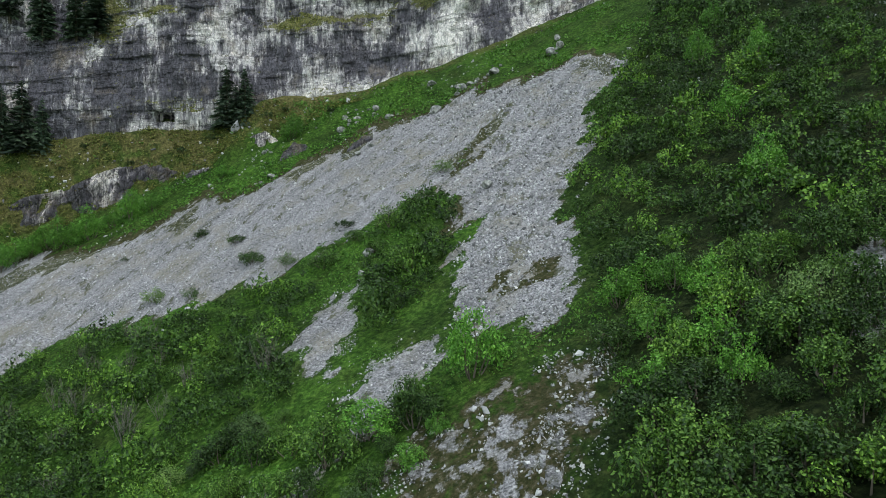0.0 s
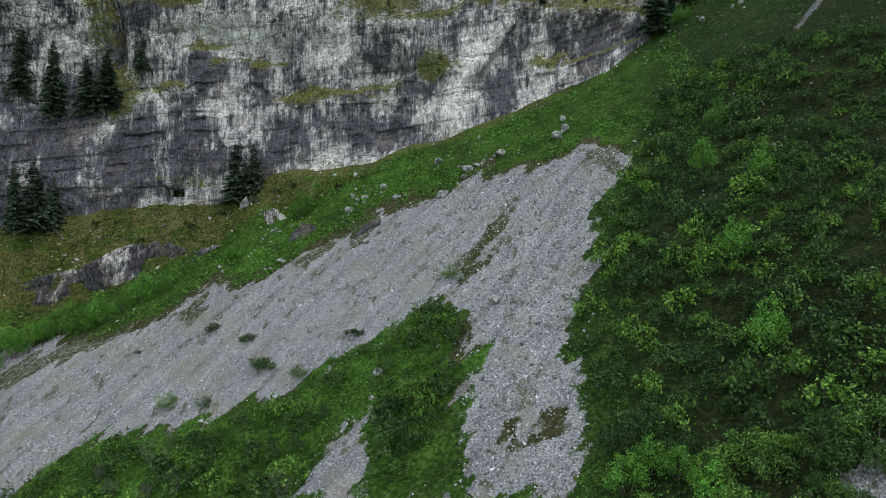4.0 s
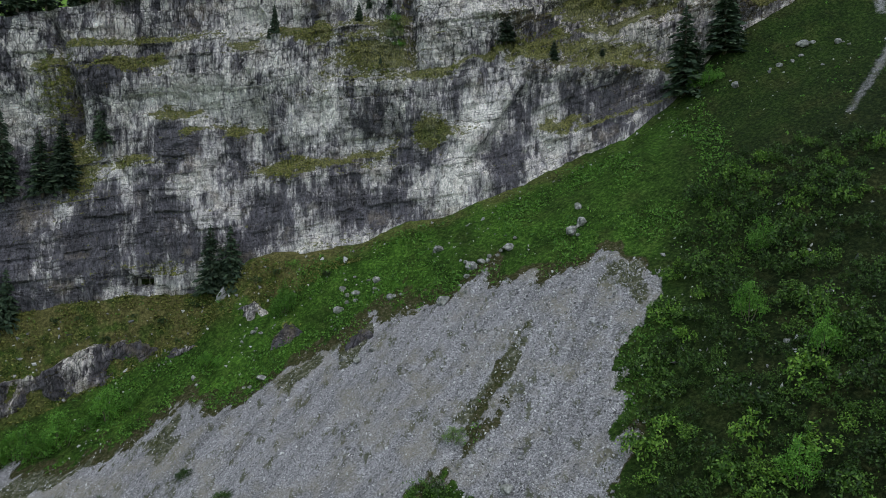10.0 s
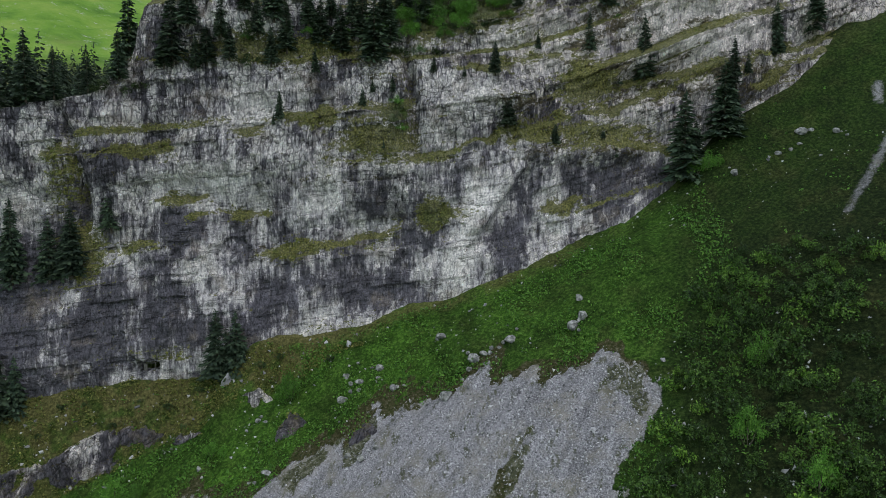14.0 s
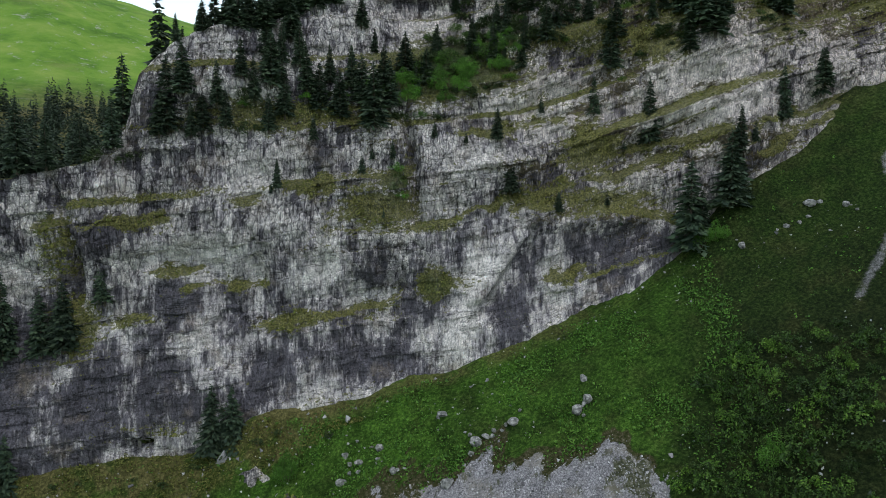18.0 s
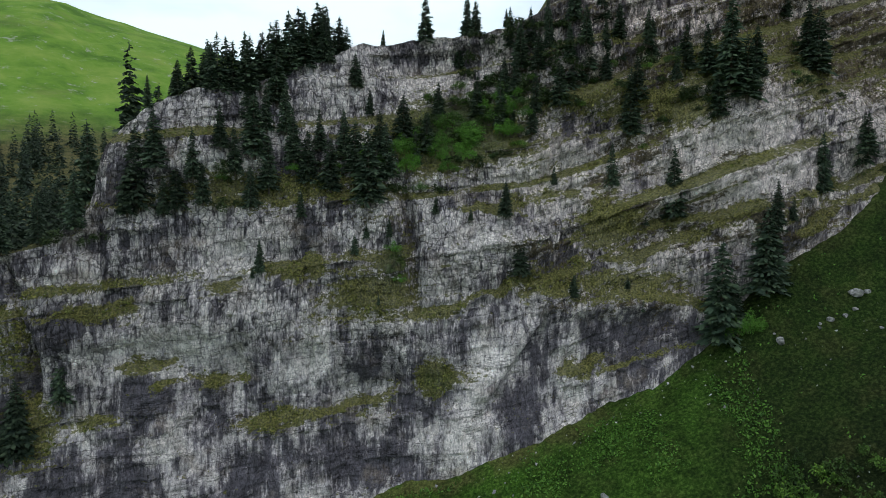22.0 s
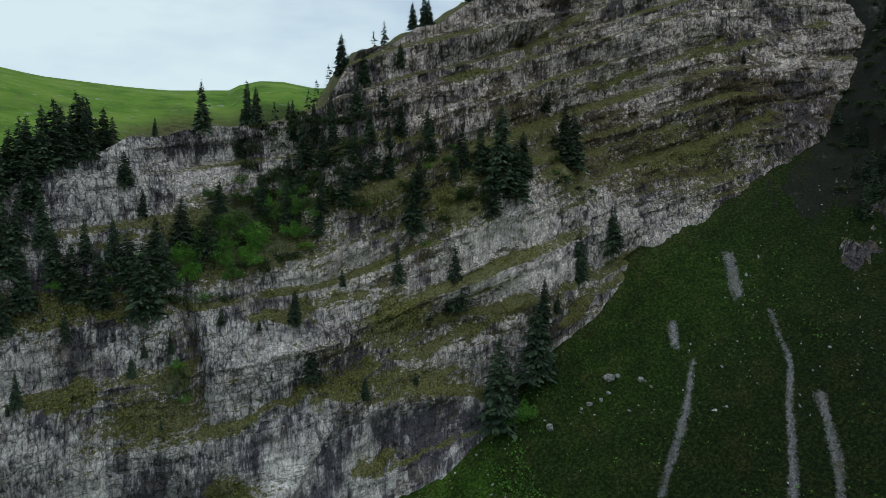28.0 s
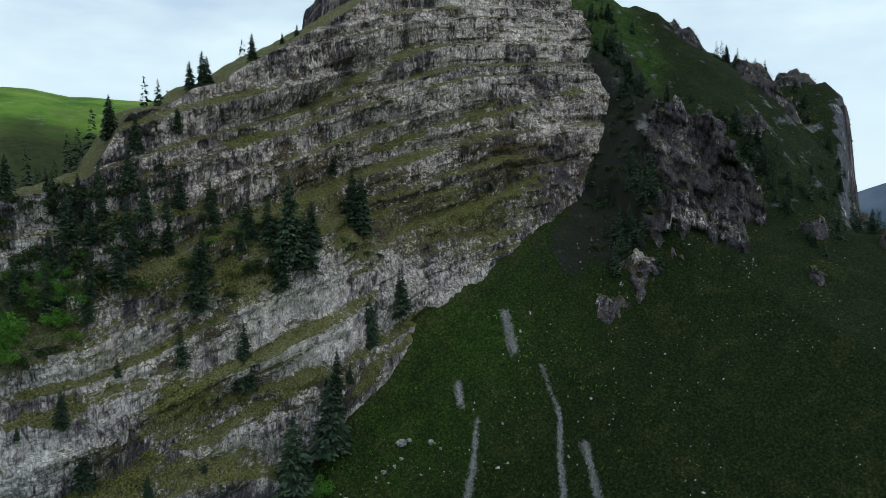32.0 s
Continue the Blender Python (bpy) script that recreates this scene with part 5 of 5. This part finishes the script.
def bare_mesh(seed):
    """Leafless twigs of a shrub of radius 1."""
    r = random.Random(seed)
    sticks = []
    for _ in range(9):
        a, lean = r.uniform(0, 6.28), r.uniform(0.15, 0.6)
        top = np.array([lean * math.cos(a), lean * math.sin(a), r.uniform(0.7, 1.2)])
        base = np.array([0.06 * math.cos(a), 0.06 * math.sin(a), -0.1])
        sticks.append(limb([base, base * 0.45 + top * 0.55, top], (0.011, 0.007, 0.002), 4))
        for _ in range(9):
            f = r.uniform(0.35, 0.85)
            p = base + (top - base) * f
            q = p + np.array([r.gauss(0, 0.2), r.gauss(0, 0.2), r.uniform(0.12, 0.4)])
            sticks.append(limb([p, q], (0.005, 0.0015), 3))
    return mesh_from("twigs", *joined(sticks), dead_wood)


dead_wood, n, l, b = material("dead_wood", 0.9)
l.new(ramp(n, l, tex_noise(n, l, 2.0, 5), (0.3, (0.06, 0.052, 0.045)), (0.7, (0.17, 0.155, 0.14))), b.inputs["Base Color"])
BARE = [bare_mesh(400 + i) for i in range(4)]
for i in range(34):
    x, y = dice.uniform(-62, -16), dice.uniform(48, 86)
    ob = new("bare_shrub", BARE[i % 4])
    size = dice.uniform(2.2, 3.4)
    ob.matrix_world = pose(x, y, at_ground(x, y) - 0.1, 0, 0, dice.uniform(0, 360)) @ Matrix.Diagonal((size, size, size * 0.9, 1))
    tagged(ob, "leafless grey shrub with dry twigs among the green thicket", "shrub", "bare shrubs")

WEST = [(-100, 78), (-70, 76), (-58, 83), (-50, 89), (-38, 87.5), (-30, 85), (-22, 86), (-16, 83), (-17, 70), (-13, 60), (-21, 50), (-26, 40), (-62, 38), (-105, 56)]
MIDDLE = [(-8, 92), (-1, 92), (1, 84), (-1, 72), (-6, 66), (-9, 72), (-9, 80)]
FRONT = [(-22, 52), (-14, 58), (-11, 56), (-8, 51), (-3, 53), (0, 47), (-3, 40), (-10, 36), (-20, 38)]


def scatter(outline, count, gap, seed):
    """Random places in an outline, no two closer than the gap."""
    d, out = random.Random(seed), []
    xs, ys = [p[0] for p in outline], [p[1] for p in outline]
    tries = np.array([(d.uniform(min(xs), max(xs)), d.uniform(min(ys), max(ys))) for _ in range(count * 12)])
    for x, y in tries[inside(outline, tries[:, 0], tries[:, 1])].tolist():
        if all((x - a) ** 2 + (y - b) ** 2 > gap * gap for a, b in out):
            out.append((x, y))
            if len(out) == count:
                break
    return out


thick = [(x, y, "east") for x, y in scatter(EAST, 900, 1.7, 1)] + [(x, y, "west") for x, y in scatter(WEST, 460, 1.6, 2)] + [(x, y, "mid") for x, y in scatter(MIDDLE, 30, 1.7, 3) + scatter(FRONT, 42, 1.5, 4)]
thick.sort(key=lambda p: p[0] ** 2 + (p[1] - 20) ** 2)
rest = []
for i, (x, y, side) in enumerate(thick):
    upper = side == "east" and float(vnoise(x / 9, y / 9, 0.6, 77)) + (y - 98) / 26 > 0.85
    if upper and dice.random() < 0.5:
        continue
    size = dice.choice((1.2, 1.6, 1.9, 2.1, 2.3, 2.7)) * dice.uniform(0.85, 1.12) * (0.8 if upper else 1)
    if i < 180:
        roll = dice.random()
        kinds = BRIGHT if roll < 0.13 else WILLOW if roll < (0.62 if side == "west" else 0.2) else ALDER
        shrub(x, y, size, kinds, "dense green alder shrub in the thicket on the slope", "thicket", dice.uniform(0.9, 1.35))
    else:
        rest.append((x, y, size))
FAR_CROWNS = [shrub_crown(300 + i, 56, 7, 0.074)[0] for i in range(9)]
pieces, shades = [], []
for i, (x, y, size) in enumerate(rest):
    v, q = FAR_CROWNS[i % 9]
    a = dice.uniform(0, 6.28)
    c, s = math.cos(a), math.sin(a)
    v = v * size * (1, 1, dice.uniform(0.9, 1.4))
    shades.append(np.full(len(v), dice.random()))
    pieces.append((np.stack([c * v[:, 0] - s * v[:, 1] + x, s * v[:, 0] + c * v[:, 1] + y, v[:, 2] + at_ground(x, y) - 0.1], -1), q))
me = mesh_from("far_thicket", *joined(pieces), leaf_green)
set_attribute(me, "clump", np.concatenate(shades))
tagged(new("far_thicket", me), "dense dark green alder thicket covering the upper slope", "shrubs", kind="stuff")


# ---- stones ----
OCTA = np.array([(1, 0, 0), (-1, 0, 0), (0, 1, 0), (0, -1, 0), (0, 0, 1), (0, 0, -1)], float)
OCTA_F = np.array([(0, 2, 4), (2, 1, 4), (1, 3, 4), (3, 0, 4), (2, 0, 5), (1, 2, 5), (3, 1, 5), (0, 3, 5)])


def stones(x, y, size, seed):
    """Many small angular stones on the ground, as one array."""
    g = np.random.default_rng(seed)
    k = len(x)
    v = OCTA[None] * (1 + 0.35 * g.normal(size=(k, 6, 1))) + 0.22 * g.normal(size=(k, 6, 3))
    m = np.linalg.qr(g.normal(size=(k, 3, 3)))[0]
    v = np.einsum("kij,knj->kni", m, v * np.array((1.0, 0.8, 0.62)))
    v = v * (size[:, None, None] * 0.5)
    z = ground(x, y)
    v = v + np.stack([x, y, z + size * 0.12], -1)[:, None]
    return v.reshape(-1, 3), (np.arange(k)[:, None, None] * 6 + OCTA_F).reshape(-1, 3)


g = np.random.default_rng(3)
px, py = g.uniform(-92, 34, 120000), g.uniform(28, 127, 120000)
maybe = inside([(-95, 78), (-60, 82), (-20, 86), (-22, 40), (14, 28), (34, 46), (34, 112), (24, 124), (-30, 127), (-95, 126)], px, py)
px, py = px[maybe], py[maybe]
tongue = smooth(-6, 4, px)
share = scree_share(px, py)
near_patch = smooth(58, 50, py) * smooth(-9, -4, px)
heaps = smooth(0.0, 0.45, fbm(px / 2.6, py / 2.6, 0.4, 87, 3))
keep = g.random(len(px)) < np.clip(share - 0.1, 0, 1) * (0.85 + 0.15 * tongue) * (1 - near_patch * (1 - 2.2 * heaps))
px, py, tongue = px[keep], py[keep], tongue[keep]
ssize = (0.17 + 0.07 * tongue) * np.exp(0.38 * g.normal(size=len(px)))
fx, fy = g.uniform(-24, 14, 60000), g.uniform(30, 80, 60000)
lump = fbm(fx / 2.2, fy / 2.2, 0.4, 87, 3)
fit_in = (sum(inside(p, fx, fy).astype(int) for p in PATCHES[:3]) > 0) & (lump > 0.02 + 0.55 * g.random(len(fx)))
fx, fy = fx[fit_in], fy[fit_in]
px, py, ssize = np.concatenate([px, fx]), np.concatenate([py, fy]), np.concatenate([ssize, 0.11 * np.exp(0.45 * g.normal(size=len(fx)))])
tagged(new("scree_stones", mesh_from("scree_stones", *stones(px, py, ssize, 4), pebbles)), "loose pale grey limestone rubble covering the slope", "scree", kind="stuff")


def boulder_mesh(seed, flat=0.75):
    bm = bmesh.new()
    bmesh.ops.create_icosphere(bm, subdivisions=3, radius=1)
    r = random.Random(seed)
    cuts = [(Vector((r.gauss(0, 1), r.gauss(0, 1), r.gauss(0, 0.8))).normalized(), r.uniform(0.5, 0.85)) for _ in range(9)]
    for vt in bm.verts:
        for nrm, d in cuts:
            over = vt.co.dot(nrm) - d
            if over > 0:
                vt.co -= nrm * over * 0.92
        vt.co *= 1 + 0.10 * noise.noise(vt.co * 1.7 + Vector((seed, 0, 0))) + 0.05 * noise.noise(vt.co * 5 + Vector((seed, 3, 0)))
        vt.co.z *= flat
    me = bpy.data.meshes.new("boulder")
    bm.to_mesh(me)
    bm.free()
    me.materials.append(boulder_rock)
    return me


ROCKS = [boulder_mesh(i, 0.6 + 0.08 * (i % 4)) for i in range(7)]
# (x, y, breadth)
BOULDERS = [(9.3, 128.5, 2.4), (19.2, 126, 2.6), (20.8, 126.8, 2.3), (3.3, 127.8, 2.2), (-1.9, 134.8, 2.0), (-1.2, 123.2, 2.5), (-18.5, 133.7, 1.6), (-16.0, 131.8, 1.6), (-18.6, 129.5, 1.9), (-12.7, 133.0, 1.8),
            (-10.0, 128.6, 1.6), (-29.4, 120.9, 1.6), (-33.1, 130.7, 1.4), (-41.6, 125.8, 1.1), (62.3, 141.4, 2.4), (57.6, 139.8, 1.2), (67.0, 138.7, 1.6), (50.0, 139.8, 1.7), (4.9, 128.1, 1.5),
            (2.5, 126.5, 1.4), (21.0, 130.6, 1.7), (-9.0, 84.5, 2.0), (-9.3, 80.4, 1.1), (5.6, 88.5, 1.8), (10.6, 71.3, 0.8), (-14.2, 117.8, 1.6), (-12, 118.6, 1.4), (-16.5, 119.4, 1.2)]
d2 = random.Random(21)
BOULDERS += [(x + d2.gauss(0, 1.6), y + d2.gauss(0, 1.2), d2.uniform(0.5, 1.1)) for x, y, w in BOULDERS[:20] for _ in range(2)]
for i, (x, y, wide) in enumerate(BOULDERS):
    ob = new("boulder", ROCKS[i % 7])
    high = 1.35 if i == 5 else 1.0
    ob.matrix_world = pose(x, y, at_ground(x, y) + wide * 0.12, 0, 0, 47 * i) @ Matrix.Diagonal((wide / 2, wide / 2.3, wide / 2 * high, 1))
    tagged(ob, "weathered pale limestone boulder lying in the grass" if y > 100 else "weathered pale limestone boulder lying on the scree", "boulder", "boulders on the slope")


# ---- grass, herbs and tufts ----
g = np.random.default_rng(9)
hx, hy = g.uniform(-92, 100, 150000), g.uniform(50, 148, 150000)
foot_y = face(hx, line(FOOT, hx))
clump = fbm(hx / 6, hy / 6, 0.9, 83, 3)
keep = (hy < foot_y - 1.0) & (scree_share(hx, hy) < 0.35) & (g.random(len(hx)) < np.clip(0.15 + 1.1 * clump, 0, 1) * np.where(hx > 45, 0.06, 0.9) * np.where(inside(EAST, hx, hy) | inside(WEST, hx, hy), 0.45, 1)) & ~((hx < -30) & (hy > foot_y - 7) & (g.random(len(hx)) < 0.8))
hx, hy = hx[keep], hy[keep]
v, q = blades(hx, hy, ground(hx, hy), g.uniform(0.2, 0.45, len(hx)) * (0.6 + 0.4 * smooth(75, 105, hy)), 12, 1.0, 4)
tagged(new("herbs", mesh_from("herbs", v, q, leaf_herb)), "rank green herbs and dock leaves on the meadow below the cliff", "herbs", kind="stuff")

pick = np.flatnonzero((ledge[:rows].ravel() > 0.36) & (g.random(rows * len(cx)) < 0.20))
tx, ty, tz = CX.ravel()[pick], CY.ravel()[pick], CZ.ravel()[pick]
green_at = fbm(tx / 9, tz / 5, 0.2, 85, 3) > -0.1
tx, ty, tz = tx[green_at], ty[green_at], tz[green_at]
v, q = blades(tx, ty - 0.05, tz, g.uniform(0.2, 0.5, len(tx)), 13, 0.6, 3)
tagged(new("ledge_grass", mesh_from("ledge_grass", v, q, leaf_dry)), "tufts of yellowish grass along the rock ledges", "grass", kind="stuff")

# larger loose stones on the scree
ground_ob = bpy.data.objects["ground"]
spots = np.stack([g.uniform(-60, 28, 1500), g.uniform(40, 124, 1500)], -1)
spots = spots[scree_share(spots[:, 0], spots[:, 1]) > 0.6][:240]
for k, (x, y) in enumerate(spots.tolist()):
    wide = dice.uniform(0.28, 0.48) * (1.6 if dice.random() < 0.12 else 1) * (1.2 if x > -2 else 0.85)
    ob = child("stone", ROCKS[k % 7], ground_ob)
    ob.matrix_basis = pose(x, y, at_ground(x, y) + wide * 0.12, dice.uniform(-25, 25), dice.uniform(-25, 25), dice.uniform(0, 360)) @ Matrix.Diagonal((wide / 2, wide / 2.6, wide / 2.2, 1))


g = np.random.default_rng(15)
mx, my = g.uniform(-88, 165, 7600), g.uniform(84, 148, 7600)
foot_y = face(mx, line(FOOT, mx))
dry_at = (mx < -18) & (my > np.interp(mx, [-90, -75, -53, -32, -20], [122, 126, 131.5, 134, 138.5]))
ok = (my < foot_y - 0.5) & ((mx < 45) | (g.random(len(mx)) < 0.4)) & (scree_share(mx, my) < 0.3) & ((fbm(mx / 8, my / 8, 0.3, 92, 3) > 0.05) | (my > foot_y - 3.5) | dry_at)
mx, my, dry_at = mx[ok], my[ok], dry_at[ok]
breadth = np.where(dry_at, 0.42, np.where(mx > 45, 0.26, 0.28)) * np.exp(0.5 * g.normal(size=len(mx)))
tagged(new("meadow_stones", mesh_from("meadow_stones", *stones(mx, my, breadth, 16), pebbles)), "small pale fallen stones strewn over the steep grass", "stones", kind="stuff")
for x, y, size in ((-71, 131.5, 0.9), (-64, 134.2, 0.8), (-59, 133.4, 1.0), (-50, 135.5, 1.2), (-47, 134, 0.9), (-45, 137, 1.1), (-68, 133.6, 1.0), (-55, 135.4, 0.7), (-34, 137.2, 1.3), (-31, 138.6, 1.0), (-22, 137.8, 1.1), (-40, 136.6, 1.2)):
    shrub(x, y, size, PINE, "small dark shrub on the dry slope below the cliff", "dry slope shrubs", 1.0)

# far blue range beyond the spur
u = np.linspace(15, 130, 240)
far_top = 190 + 120 * fbm(u / 16, 0.5, 0.5, 93, 5)
ring = []
for k, share in enumerate((-0.6, 0.35, 0.75, 1.0, 0.2)):
    d = 3300 + 130 * k + 30 * fbm(u / 3, k, 0.1, 94, 3)
    ring.append(np.stack([d * np.sin(np.radians(u)), d * np.cos(np.radians(u)), far_top * share], -1))
# the blue is the haze of distance, painted into the range's colour
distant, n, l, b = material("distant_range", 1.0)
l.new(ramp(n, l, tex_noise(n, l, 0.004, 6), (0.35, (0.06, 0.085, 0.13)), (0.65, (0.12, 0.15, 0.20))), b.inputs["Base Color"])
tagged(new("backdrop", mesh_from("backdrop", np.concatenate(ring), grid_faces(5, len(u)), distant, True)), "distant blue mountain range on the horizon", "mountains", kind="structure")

# old timber frame in the small hollow of the cliff
timber, n, l, b = material("grey_timber", 0.85)
l.new(ramp(n, l, tex_noise(n, l, 6.0, 6, (1, 1, 0.2)), (0.3, (0.05, 0.045, 0.04)), (0.7, (0.15, 0.14, 0.125))), b.inputs["Base Color"])


def beam(name, x0, x1, z0, z1, y, deep, parent):
    bm = bmesh.new()
    bmesh.ops.create_cube(bm, size=1)
    bmesh.ops.bevel(bm, geom=bm.edges[:], offset=0.08, segments=1, affect="EDGES")
    me = bpy.data.meshes.new(name)
    bm.to_mesh(me)
    bm.free()
    me.materials.append(timber)
    ob = child(name, me, parent)
    ob.matrix_basis = pose((x0 + x1) / 2, y, (z0 + z1) / 2) @ Matrix.Diagonal((x1 - x0, deep, z1 - z0, 1))
    return ob


door = new("timber_frame")
door.location = (-54.3, at_cliff(-54.3, 62.8) - 0.1, 60.8)
for x in (-1.45, -0.75, 1.3):
    beam("post", x, x + 0.1, 0.0, 1.4, 0.3, 0.12, door)
beam("lintel", -1.6, 1.5, 1.4, 1.5, 0.3, 0.2, door)
beam("board", -0.7, -0.1, 0.1, 1.3, 0.25, 0.06, door)
tagged(door, "weathered grey timber frame of a small hollow in the cliff", "frame")

g = np.random.default_rng(19)
dx, dy = g.uniform(-90, -16, 26000), g.uniform(121, 140, 26000)
edge_y = np.interp(dx, [-90, -75, -53, -32, -20], [122, 126, 131.5, 134, 138.5])
ok = (dy > edge_y + 0.5) & (dy < face(dx, line(FOOT, dx)) + 0.2) & (fbm(dx / 3, dy / 3, 0.6, 98, 3) > -0.25)
dx, dy = dx[ok], dy[ok]
v, q = blades(dx, dy, ground(dx, dy), g.uniform(0.2, 0.45, len(dx)), 20, 0.6, 3)
tagged(new("dry_grass", mesh_from("dry_grass", v, q, leaf_dry)), "yellowish tussock grass on the steep ground below the cliff", "grass", kind="stuff")
